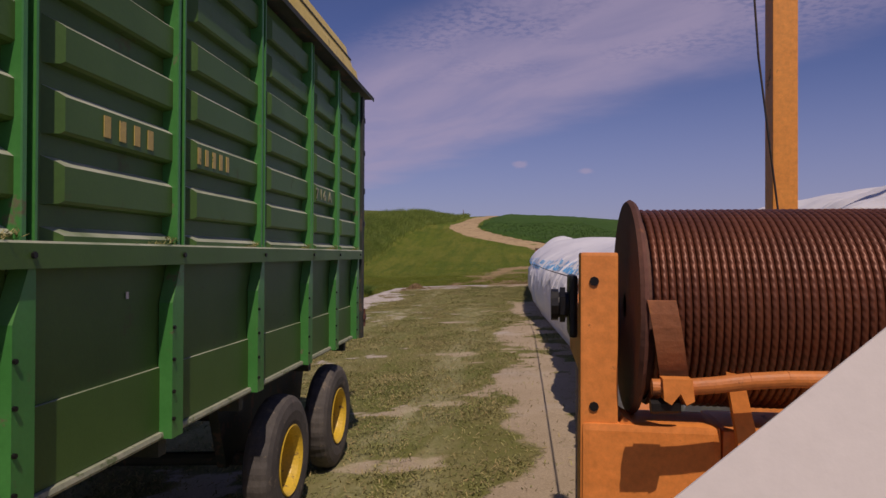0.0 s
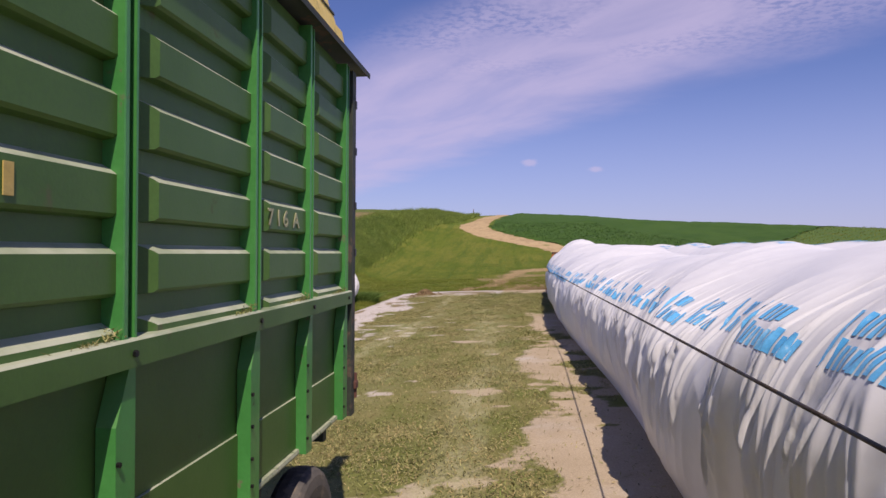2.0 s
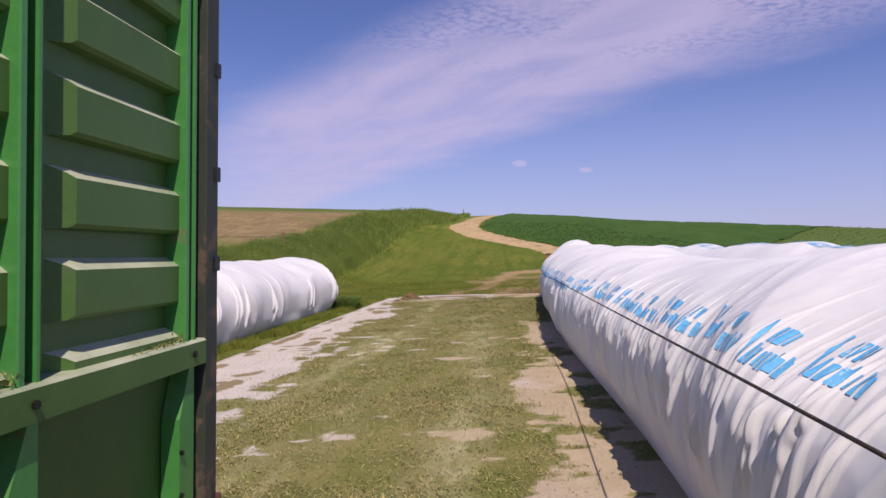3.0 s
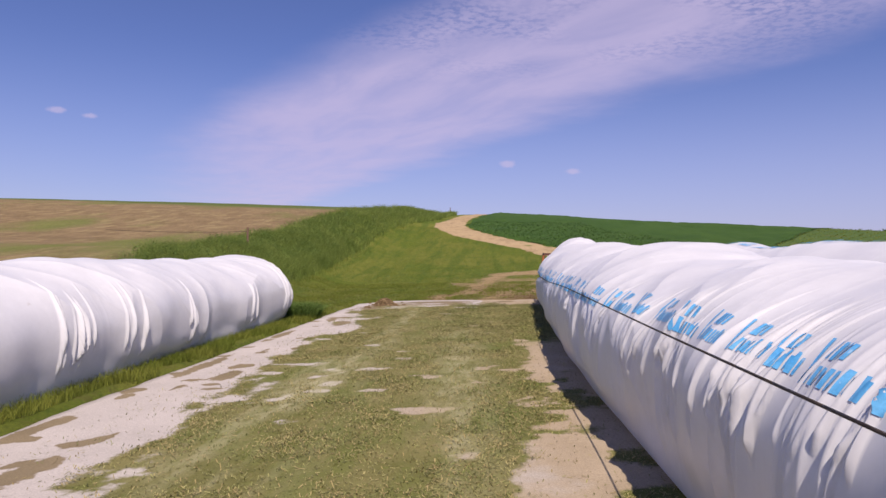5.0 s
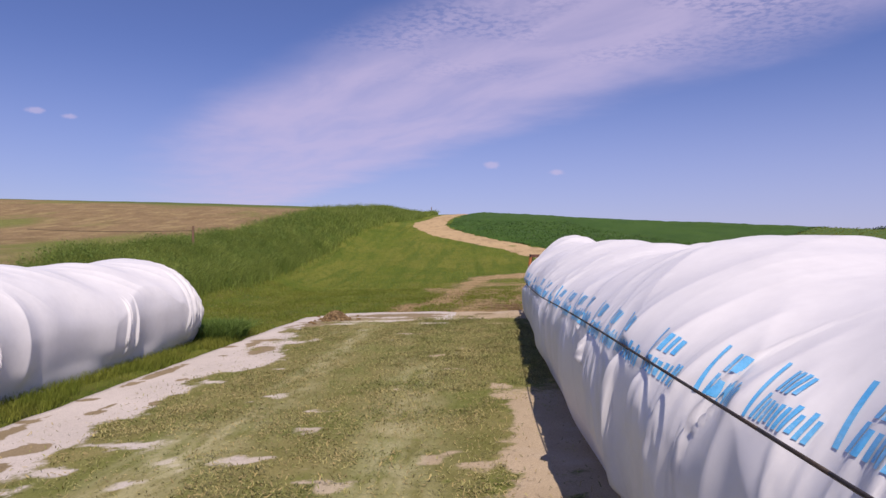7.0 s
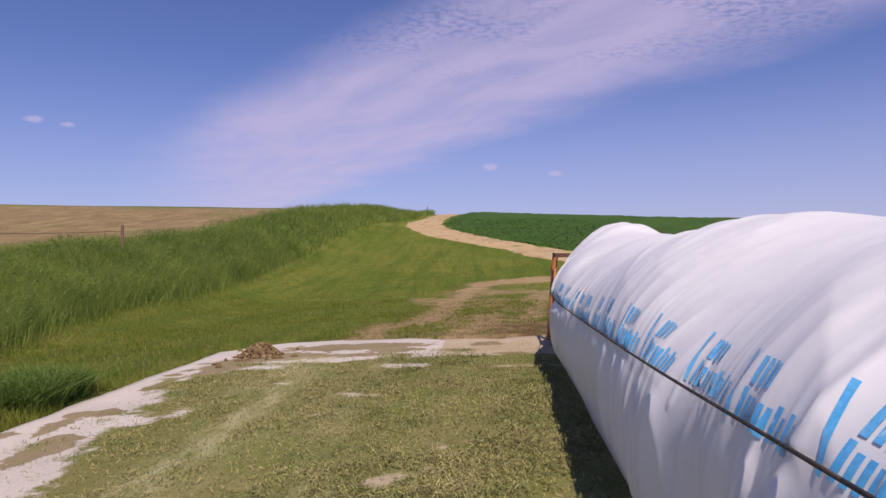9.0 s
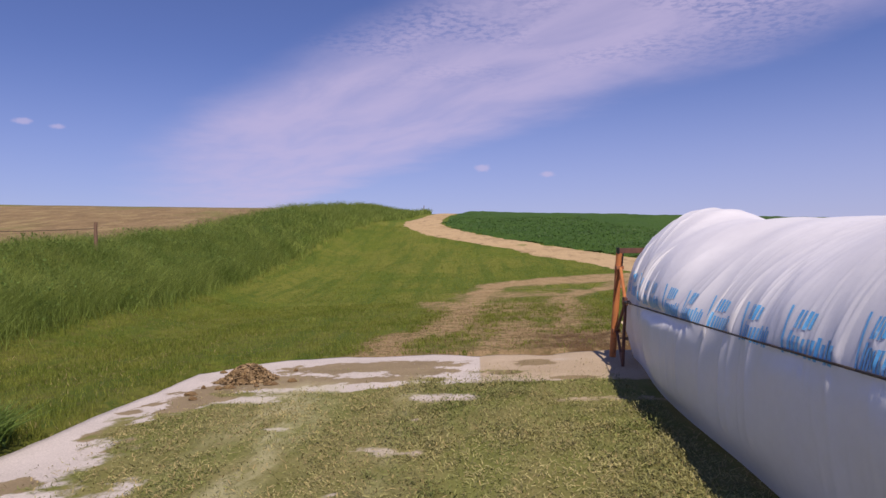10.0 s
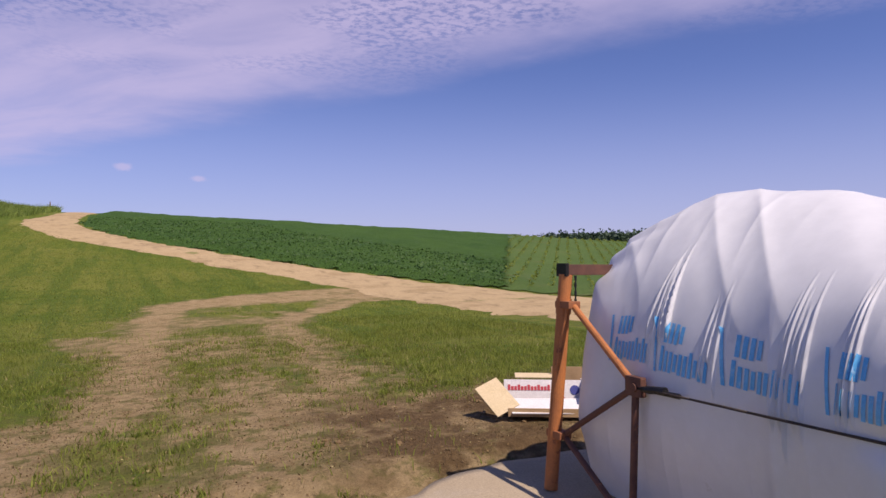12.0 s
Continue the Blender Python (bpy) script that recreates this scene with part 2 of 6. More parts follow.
TALL = material("tall_grass_blades", ((0.180, 0.258, 0.056), (0.325, 0.385, 0.100)), 0.55, 0.65, bump=0.05, vary=0.42, island=True, translucent=0.5, gloss=0.15)
WEED = material("dark_weed_leaves", ((0.115, 0.19, 0.042), (0.17, 0.25, 0.062)), 2.0, 0.65, vary=0.35, island=True, translucent=0.4, gloss=0.15)
LEAF = material("crop_leaves", ((0.045, 0.105, 0.018), (0.07, 0.14, 0.026)), 0.2, 0.6, bump=0.05, vary=0.14, island=True, translucent=0.25)
TREE_LEAF = material("tree_leaves", ((0.045, 0.082, 0.048), (0.065, 0.105, 0.056)), 0.1, 0.7, vary=0.20, island=True, translucent=0.2)
BARK = material("bark", ((0.08, 0.06, 0.045), (0.12, 0.09, 0.07)), 4.0, 0.9, bump=0.4)
WOOD = material("weathered_fence_wood", ((0.16, 0.09, 0.055), (0.24, 0.14, 0.09)), 6.0, 0.85, stretch=(6, 6, 0.6), bump=0.3)
EARTH = material("dry_earth_crumbs", ((0.20, 0.13, 0.06), (0.34, 0.235, 0.125)), 3.0, 0.95, bump=0.3, vary=0.3, island=True)
SOIL = material("dark_soil_clod", ((0.135, 0.080, 0.034), (0.205, 0.130, 0.056)), 9.0, 0.95, bump=0.6, spots=(0.25, 0.18, 0.075), spot_scale=18.0, spot_amount=0.42)


def ground_mix(name, layers, rough=0.95, bump=0.4, bump_scale=35.0, distance=0.03):
    """A ground surface. layers: a first colour pair with its scale, then (colour pair, scale, build) in which build(N, place, xyz) gives the mask."""
    m = bpy.data.materials.new(name)
    m.use_nodes = True
    nt = m.node_tree
    nt.nodes.clear()
    N = chain(nt)
    place = N("ShaderNodeTexCoord").outputs["Object"]
    xyz = N("ShaderNodeSeparateXYZ", {0: place}).outputs
    last = None
    for pair, scale, build in layers:
        n = N("ShaderNodeTexNoise", {"Vector": place, "Scale": scale, "Detail": 8.0, "Roughness": 0.68}).outputs[0]
        v = N("ShaderNodeMapRange", {0: n, 1: 0.30, 2: 0.70}).outputs[0]
        c = N("ShaderNodeMix", {0: v, 6: (*pair[0], 1), 7: (*pair[1], 1)}, data_type="RGBA").outputs[2]
        last = c if last is None else N("ShaderNodeMix", {0: build(N, place, xyz), 6: last, 7: c}, data_type="RGBA").outputs[2]
    fine = N("ShaderNodeTexNoise", {"Vector": place, "Scale": bump_scale, "Detail": 8.0, "Roughness": 0.75}).outputs[0]
    shade = N("ShaderNodeMapRange", {0: fine, 1: 0.3, 2: 0.7, 3: 0.72, 4: 1.25}).outputs[0]
    last = N("ShaderNodeVectorMath", {0: last, 3: shade}, operation="SCALE").outputs[0]
    normal = N("ShaderNodeBump", {"Height": fine, "Strength": bump, "Distance": distance}).outputs[0]
    bsdf = N("ShaderNodeBsdfPrincipled", {"Base Color": last, "Roughness": rough, "Normal": normal, "Specular IOR Level": 0.12})
    nt.links.new(bsdf.outputs[0], N("ShaderNodeOutputMaterial").inputs[0])
    return m


def nmath(N, op, a, b=0.0, clamp=False):
    return N("ShaderNodeMath", {0: a, 1: b}, operation=op, use_clamp=clamp).outputs[0]


def nstep(N, v, lo, hi):
    return N("ShaderNodeMapRange", {0: v, 1: lo, 2: hi}, interpolation_type="SMOOTHSTEP").outputs[0]


def blot(N, place, scale, lo, hi, detail=7.0, stretch=(1, 1, 1), rough=0.62):
    p = N("ShaderNodeMapping", {"Vector": place, "Scale": stretch}).outputs[0]
    n = N("ShaderNodeTexNoise", {"Vector": p, "Scale": scale, "Detail": detail, "Roughness": rough}).outputs[0]
    return nstep(N, n, lo, hi)

# ---------------------------------------------------------------- helpers for meshes
def link_mesh(name, data, mat, parent=None, label=""):
    ob = new(name, data)
    if mat and not data.materials:
        data.materials.append(mat)
    if parent:
        ob.parent = parent
    if label:
        ob["label"] = label
    return ob


def part(name, bm, mat, parent=None, label="", smooth=False):
    """One bmesh as one mesh object, under a thing or a part."""
    bmesh.ops.recalc_face_normals(bm, faces=bm.faces)
    data = bpy.data.meshes.new(name)
    bm.to_mesh(data)
    bm.free()
    if smooth:
        data.shade_smooth()
    return link_mesh(name, data, mat, parent, label)


def from_arrays(name, verts, faces, mat, parent=None, label="", smooth=False):
    """A mesh from numpy arrays: verts (n, 3), faces (m, 3 or 4)."""
    verts, faces = np.asarray(verts, np.float32), np.asarray(faces, np.int32)
    k = faces.shape[1]
    data = bpy.data.meshes.new(name)
    data.vertices.add(len(verts))
    data.vertices.foreach_set("co", verts.ravel())
    data.loops.add(faces.size)
    data.loops.foreach_set("vertex_index", faces.ravel())
    data.polygons.add(len(faces))
    data.polygons.foreach_set("loop_start", np.arange(0, faces.size, k, dtype=np.int32))
    data.update(calc_edges=True)
    data.validate()
    if smooth:
        data.shade_smooth()
    return link_mesh(name, data, mat, parent, label)


def empty(name, m=None, label="", category="", group=""):
    ob = new(name)
    ob.empty_display_size = 0.2
    if m is not None:
        ob.matrix_world = m
    return tagged(ob, label, category, group)


def box(bm, lo, hi, bevel=0.0, m=None):
    """A block between two corners, its edges rounded, added to bm."""
    size = [max(1e-4, h - l) for l, h in zip(lo, hi)]
    mid = [(l + h) / 2 for l, h in zip(lo, hi)]
    made = bmesh.ops.create_cube(bm, size=1.0, matrix=Matrix.Translation(mid) @ Matrix.Diagonal((*size, 1)))
    verts = made["verts"]
    if bevel:
        edges = list({e for v in verts for e in v.link_edges})
        made = bmesh.ops.bevel(bm, geom=edges, offset=min(bevel, min(size) * 0.45), segments=2, affect="EDGES", profile=0.7)
        verts = list({v for f in made["faces"] for v in f.verts} | {v for v in verts if v.is_valid})
    if m is not None:
        bmesh.ops.transform(bm, matrix=m, verts=verts)
    return verts


def prism(bm, outline, axis, lo, hi):
    """An outline (points of two coordinates) drawn out along axis 'x', 'y' or 'z' from lo to hi."""
    def at(p, d):
        return {"x": (d, p[0], p[1]), "y": (p[0], d, p[1]), "z": (p[0], p[1], d)}[axis]
    a = [bm.verts.new(at(p, lo)) for p in outline]
    b = [bm.verts.new(at(p, hi)) for p in outline]
    bm.faces.new(a)
    bm.faces.new(b[::-1])
    for i in range(len(outline)):
        j = (i + 1) % len(outline)
        bm.faces.new((a[i], b[i], b[j], a[j]))
    return a + b


def rod(bm, p, q, r, sides=10, r2=None):
    """A round bar from p to q."""
    p, q = Vector(p), Vector(q)
    d = q - p
    m = Matrix.Translation((p + q) / 2) @ d.to_track_quat("Z", "Y").to_matrix().to_4x4()
    return bmesh.ops.create_cone(bm, cap_ends=True, segments=sides, radius1=r, radius2=r if r2 is None else r2, depth=d.length, matrix=m)["verts"]


def lathe(bm, profile, m, steps=40, tread=0.0):
    """A profile of (radius, height) turned round z, then placed by m. tread: depth of grooves across its widest part."""
    rings, most = [], max(r for r, h in profile)
    for i in range(steps):
        a = 2 * math.pi * i / steps
        cut = tread if i % 3 == 0 else 0.0
        rings.append([bm.verts.new(m @ Vector(((r - cut * (r > most * 0.94)) * math.cos(a), (r - cut * (r > most * 0.94)) * math.sin(a), h))) for r, h in profile])
    for i in range(steps):
        u, v = rings[i], rings[(i + 1) % steps]
        for k in range(len(profile) - 1):
            bm.faces.new((u[k], v[k], v[k + 1], u[k + 1]))


def smooth01(a, lo, hi):
    t = np.clip((a - lo) / (hi - lo), 0, 1)
    return t * t * (3 - 2 * t)


LATTICE = np.random.default_rng(7).random((64, 64))


def wave(x, y):
    """Smooth noise between 0 and 1 over the plane, for arrays."""
    x, y = np.asarray(x, float), np.asarray(y, float)
    i, j = np.floor(x).astype(int), np.floor(y).astype(int)
    u, v = x - i, y - j
    u, v = u * u * (3 - 2 * u), v * v * (3 - 2 * v)
    a, b = LATTICE[i % 64, j % 64], LATTICE[(i + 1) % 64, j % 64]
    c, d = LATTICE[i % 64, (j + 1) % 64], LATTICE[(i + 1) % 64, (j + 1) % 64]
    return (a * (1 - u) + b * u) * (1 - v) + (c * (1 - u) + d * u) * v


# ---------------------------------------------------------------- the lie of the land
SLAB_LEFT, SLAB_END = -6.1, 35.8


def slab_z(x, y):
    return 0.022 + 0.0368 * np.clip(x, -14, 14) + 0.0028 * np.clip(y, -30, 60)


RISE_AT = (-40, 0, 10, 20, 30, 42, 56, 75, 110, 150, 240, 420, 1200)
RISE_TO = (0, 0, 0.45, 1.6, 3.1, 5.0, 6.6, 8.2, 10.9, 11.9, 10.5, 4.0, -10.0)


def land_z(x, y):
    """Height of the ground: the yard's gentle cross fall, then a hill, with a grassy bank along its left."""
    x, y = np.asarray(x, float), np.asarray(y, float)
    base = slab_z(x, y)
    s = y - 49.0 - 0.12 * np.clip(x, -60, 90)
    rise = (np.interp(s - 4, RISE_AT, RISE_TO) + np.interp(s, RISE_AT, RISE_TO) + np.interp(s + 4, RISE_AT, RISE_TO)) / 3
    fall = np.clip(x, 0, 260) * 0.044 * smooth01(y, 70, 160)
    bank = 1.95 * smooth01(-x, 9.5, 17.5) * smooth01(y, 24, 46) * (1 - 0.6 * smooth01(y, 60, 130)) + 0.45 * smooth01(-x, 10, 18)
    knoll = 0.6 * np.exp(-((x + 10) / 12) ** 2 - ((y - 112) / 24) ** 2)
    left = 0.016 * np.clip(-x - 18, 0, 120) * smooth01(y, 10, 90)
    bumps = 0.10 * (wave(x * 0.35, y * 0.35) - 0.5) * smooth01(np.maximum(y - SLAB_END, SLAB_LEFT - x), 0.2, 5)
    fall = fall + np.clip(x, 0, 90) * 0.026 * smooth01(y, 95, 140)
    return base + rise - fall + bank + left + knoll + bumps


def sheet(name, xs, ys, height, mat, lift=0.0, keep=None):
    """A sheet over the grid xs x ys at the given height."""
    X, Y = np.meshgrid(xs, ys, indexing="ij")
    verts = np.stack([X, Y, height(X, Y) + lift], -1).reshape(-1, 3)
    n, k = len(xs), len(ys)
    idx = np.arange(n * k).reshape(n, k)
    faces = np.stack([idx[:-1, :-1], idx[1:, :-1], idx[1:, 1:], idx[:-1, 1:]], -1).reshape(-1, 4)
    if keep is not None:
        mid = verts[faces].mean(1)
        faces = faces[keep(mid[:, 0], mid[:, 1])]
    return from_arrays(name, verts, faces, mat, smooth=True)


def graded(*stretches):
    """Grid lines: (from, to, step) one after the other."""
    return np.unique(np.concatenate([np.arange(a, b + s * 0.5, s) for a, b, s in stretches]).round(4))


def road_mid(y):
    """The middle of the dirt track (x, for y) from the yard to the hill."""
    return np.interp(y, (30, 38, 44, 47, 52, 56, 60, 65, 70, 75, 79, 82, 86, 90, 93.5, 97, 105, 112, 122, 140, 175),
                     (16.5, 15.2, 13.9, 13.1, 12.1, 11.3, 10.0, 8.2, 5.4, 2.8, -0.2, -2.2, -4.6, -6.2, -6.9, -6.7, -5.8, -5.4, -5.2, -5.0, -4.0))


def road_half(y):
    """Half the track's width, wide at the turn off to the slab."""
    return np.interp(y, (30, 44, 50, 56, 61, 66, 75, 86, 95, 105, 175), (3.6, 3.7, 3.4, 3.0, 2.4, 2.0, 1.6, 1.9, 1.9, 1.4, 1.4))


# lawn, worn bare where vehicles turn off the slab
def rough(x, y, octaves=4):
    """Noise with finer and finer detail, about 0.5."""
    total, amp, weight = 0.0, 1.0, 0.0
    for k in range(octaves):
        total = total + amp * wave(x * 2 ** k + 17 * k, y * 2 ** k + 5 * k)
        weight += amp
        amp *= 0.55
    return total / weight


# wheel tracks (x, y along the middle; half width; strength)
TRACKS = ((((-3.4, 35.9), (-3.0, 38.3), (-2.7, 39.4), (-2.2, 40.4), (-1.9, 42.5), (-1.55, 46.7), (-1.1, 53.0), (0.35, 57.4), (2.7, 58.4), (6.0, 59.0), (9.4, 58.8)), 0.62, 0.85),
          (((-1.1, 35.9), (-0.95, 36.8), (-0.45, 38.0), (-0.37, 39.6), (-0.25, 41.0)), 0.55, 0.85),
          (((-0.2, 42.0), (0.95, 46.0), (2.5, 50.4), (5.8, 56.0)), 0.50, 0.50),
          (((0.9, 36.5), (0.7, 38.4), (1.6, 43.7), (2.1, 48.7), (3.5, 52.5), (6.5, 55.6), (9.4, 55.0)), 0.50, 0.72),
          (((-3.1, 49.6), (-2.3, 47.2), (-1.6, 45.0)), 0.65, 0.60),
          (((-0.2, 56.4), (2.0, 57.2), (4.5, 57.2), (8.0, 57.2)), 1.0, 0.85))


def wear(x, y):
    """How bare the lawn is, 0 to 1."""
    total = np.zeros(np.shape(x))
    wx, wy = x + 1.1 * (rough(x * 0.55, y * 0.55) - 0.5), y + 1.1 * (rough(x * 0.55 + 31, y * 0.55 + 7) - 0.5)
    for line, half, strength in TRACKS:
        near = np.full(np.shape(x), 99.0)
        for (ax, ay), (bx, by) in zip(line[:-1], line[1:]):
            dx, dy = bx - ax, by - ay
            f = np.clip(((wx - ax) * dx + (wy - ay) * dy) / (dx * dx + dy * dy), 0, 1)
            near = np.minimum(near, np.hypot(wx - ax - f * dx, wy - ay - f * dy))
        total = np.maximum(total, strength * (1 - smooth01(near, half * 0.35, half * 1.9)))
    soil = smooth01(wx, -1.2, 0.4) * (1 - smooth01(wy, 37.6, 40.4)) * 0.95
    verge = (1 - smooth01(y - SLAB_END, 0.2, 2.4)) * smooth01(wx, -4.8, -2.5) * 0.65
    around = smooth01(wx, -4.0, -1.6) * (1 - smooth01(wx - 0.12 * (wy - 40), 1.4, 3.4)) * (1 - smooth01(wy, 50.0, 60.0)) * (0.34 + 0.3 * smooth01(rough(x * 0.8 + 12, y * 0.8), 0.38, 0.62))
    return np.maximum(np.maximum(total, soil), np.maximum(verge, around))


def worn(N, place, xyz):
    lie = N("ShaderNodeAttribute")
    lie.attribute_name = "wear"
    n = N("ShaderNodeTexNoise", {"Vector": place, "Scale": 1.7, "Detail": 10.0, "Roughness": 0.72}).outputs[0]
    return nstep(N, nmath(N, "ADD", lie.outputs["Fac"], nmath(N, "MULTIPLY", nmath(N, "SUBTRACT", n, 0.5), 2.4)), 0.28, 0.86)


def thin(N, place, xyz):
    """Where earth shows through thin dry grass."""
    lie = N("ShaderNodeAttribute")
    lie.attribute_name = "wear"
    n = N("ShaderNodeTexNoise", {"Vector": place, "Scale": 2.6, "Detail": 10.0, "Roughness": 0.75}).outputs[0]
    return nmath(N, "MULTIPLY", nstep(N, nmath(N, "ADD", lie.outputs["Fac"], nmath(N, "MULTIPLY", nmath(N, "SUBTRACT", n, 0.5), 1.3)), 0.18, 0.62), 0.9)


def tilled(N, place, xyz):
    return nmath(N, "MULTIPLY", nmath(N, "MULTIPLY", nstep(N, xyz[1], 40.0, 38.0), nstep(N, xyz[0], -0.6, 0.6)), blot(N, place, 1.6, 0.36, 0.56))


LAWN = ground_mix("lawn_ground", [
    (((0.130, 0.152, 0.026), (0.190, 0.195, 0.040)), 0.35, None),
    (((0.088, 0.126, 0.017), (0.140, 0.172, 0.026)), 1.6, lambda N, p, xyz: blot(N, p, 0.22, 0.42, 0.62)),
    (((0.18, 0.165, 0.05), (0.22, 0.19, 0.07)), 1.1, lambda N, p, xyz: blot(N, p, 0.5, 0.60, 0.78)),
    (((0.065, 0.108, 0.016), (0.095, 0.135, 0.022)), 3.0, lambda N, p, xyz: blot(N, p, 2.2, 0.52, 0.66)),
    (((0.058, 0.102, 0.014), (0.085, 0.130, 0.020)), 1.2, lambda N, p, xyz: nmath(N, "MULTIPLY", blot(N, p, 1.1, 0.46, 0.62, stretch=(1.3, 0.10, 0.3)), 0.7)),
    (((0.150, 0.125, 0.046), (0.225, 0.180, 0.080)), 2.8, thin),
    (((0.27, 0.185, 0.090), (0.43, 0.31, 0.17)), 2.4, worn),
    (((0.095, 0.10, 0.024), (0.15, 0.145, 0.040)), 3.0, lambda N, p, xyz: nmath(N, "MULTIPLY", blot(N, p, 2.6, 0.50, 0.60, detail=10.0, rough=0.72), nmath(N, "MULTIPLY", nstep(N, xyz[1], 50.0, 44.0), 0.75))),
    (((0.105, 0.064, 0.030), (0.175, 0.112, 0.056)), 3.5, tilled)], bump=0.9, bump_scale=16.0, distance=0.08)

xs = graded((-900, -200, 50), (-200, -60, 10), (-60, -20, 2), (-20, -7, 0.5), (-7, 12, 0.22), (12, 16, 0.5), (16, 60, 2), (60, 220, 10), (220, 900, 50))
ys = graded((-300, -60, 30), (-60, -12, 6), (-12, 35, 0.6), (35, 58, 0.25), (58, 66, 0.6), (66, 130, 1.5), (130, 300, 6), (300, 1500, 60))


def ground_z(x, y):
    under = smooth01(np.maximum(np.maximum(SLAB_LEFT - x, y - SLAB_END), -y - 14), -0.15, 0.5)
    return land_z(x, y) - 0.30 * (1 - under) - 0.035


def marked(ob, name, value):
    """Gives each vertex a number by its place on the plan."""
    co = np.empty(3 * len(ob.data.vertices), np.float32)
    ob.data.vertices.foreach_get("co", co)
    co = co.reshape(-1, 3)
    ob.data.attributes.new(name, "FLOAT", "POINT").data.foreach_set("value", value(co[:, 0], co[:, 1]).astype(np.float32))
    return ob


tagged(marked(sheet("ground", xs, ys, ground_z, LAWN), "wear", wear), "mown green grass with worn bare earth beside the slab", "ground", kind="structure")

# concrete slab under the bags, spread with chopped forage
JOINT = -1.15


def lanes(x, y):
    """The two paths that wheels have pressed pale along the slab, 0 to 1."""
    bend = 0.35 * (rough(x * 0.5 + 40, y * 0.3) - 0.5)
    one = np.interp(y, (8, 21, 27, 34), (-2.9, -3.3, -3.4, -3.8))
    two = np.interp(y, (8, 18, 27, 33), (-0.95, -1.05, -1.5, -1.8))
    lie = np.exp(-((x - one + bend) / 0.60) ** 2) + 0.85 * np.exp(-((x - two + bend) / 0.46) ** 2)
    return lie * smooth01(rough(x * 2.2, y * 0.22 + 4), 0.30, 0.56) * smooth01(-y, -34.2, -32.6)


def cover(x, y):
    """How thickly the forage covers the slab, 0 to 1: bare along its left and far edges, in patches beside the bag, thin in the wheel tracks."""
    n1, n2, n3 = rough(x * 1.1, y * 0.55), rough(x * 0.55 + 9, y * 1.1 + 3), rough(x * 1.3 + 3, y * 1.7 + 8, 5)
    inner = np.interp(y, (4, 18, 26, 29, 33), (-3.9, -4.25, -4.75, -5.05, -5.30))
    left = smooth01(x - inner + 1.9 * (n1 - 0.5) + 0.9 * (rough(x * 2.6, y * 2.4, 5) - 0.5), -0.35, 0.45)
    end = smooth01(-(y + 2.6 * (n2 - 0.5) + 0.9 * (rough(x * 2.4, y * 2.4) - 0.5)), -33.3, -32.6)
    bare = smooth01(x + 1.3 * (n1 - 0.5) + 0.5 * (rough(x * 2.2 + 6, y * 3.2) - 0.5), -0.28, 0.10) * smooth01(rough(x * 0.8 + 9, y * 1.5 + 3, 5), 0.32, 0.46) * 0.95 * (1 - smooth01(y, 21, 25))
    patch = smooth01(n3 - 0.06 * smooth01(y, 19, 25), 0.61, 0.75) * 0.85
    track = lanes(x, y) * 0.30
    streak = np.exp(-((y - 31.7 + 0.12 * x) / 0.30) ** 2) * smooth01(rough(x * 0.7 + 5, y * 0.4), 0.40, 0.55) * 0.9
    return left * end * (1 - np.maximum(np.maximum(np.maximum(bare, patch), track), streak))


def covered(N, place, xyz):
    lie = N("ShaderNodeAttribute")
    lie.attribute_name = "cover"
    n = N("ShaderNodeTexNoise", {"Vector": place, "Scale": 7.0, "Detail": 6.0, "Roughness": 0.7}).outputs[0]
    return nstep(N, nmath(N, "ADD", lie.outputs["Fac"], nmath(N, "MULTIPLY", nmath(N, "SUBTRACT", n, 0.5), 1.1)), 0.25, 0.68)


MUD = ((-3.1, 34.65, 1.5, 0.5), (-2.1, 33.95, 0.6, 0.35), (-4.3, 33.5, 1.0, 0.55), (-2.7, 33.4, 0.8, 0.22), (-0.25, 34.45, 0.42, 0.34), (-0.75, 33.6, 0.3, 0.2),
       (0.2, 33.0, 0.34, 0.16), (-5.1, 32.6, 0.4, 0.9), (-5.55, 30.6, 0.28, 0.5), (-5.3, 28.8, 0.35, 0.4), (-4.9, 30.2, 0.3, 0.8), (-5.0, 27.0, 0.35, 1.0), (-5.9, 24.5, 0.22, 1.6), (-5.85, 20.0, 0.25, 1.8), (-5.0, 19.0, 0.3, 0.8), (-5.9, 15.5, 0.2, 1.2), (-4.9, 14.0, 0.3, 1.0))


spill = random.Random(9)
MUD = tuple((x, y, a * 0.62, b * 0.62) if y < 32.3 else (x, y, a, b) for x, y, a, b in MUD)
MUD += tuple((spill.uniform(-6.0, -4.6), spill.uniform(9, 33), spill.uniform(0.07, 0.20), spill.uniform(0.08, 0.26)) for _ in range(64))


def mud_lie(x, y):
    """Where wet earth lies on the bare concrete, 0 to 1."""
    total = 0.0 * x
    for mx, my, a, b in MUD:
        total = np.maximum(total, 1.15 - 0.65 * np.hypot((x - mx) / a, (y - my) / b))
    return np.clip(total, 0, 1)


def mud(N, place, xyz):
    lie = N("ShaderNodeAttribute")
    lie.attribute_name = "mud"
    n = N("ShaderNodeTexNoise", {"Vector": place, "Scale": 3.0, "Detail": 9.0, "Roughness": 0.66}).outputs[0]
    return nmath(N, "MULTIPLY", nstep(N, nmath(N, "ADD", lie.outputs["Fac"], nmath(N, "MULTIPLY", nmath(N, "SUBTRACT", n, 0.5), 1.5)), 0.42, 0.54), 0.92)


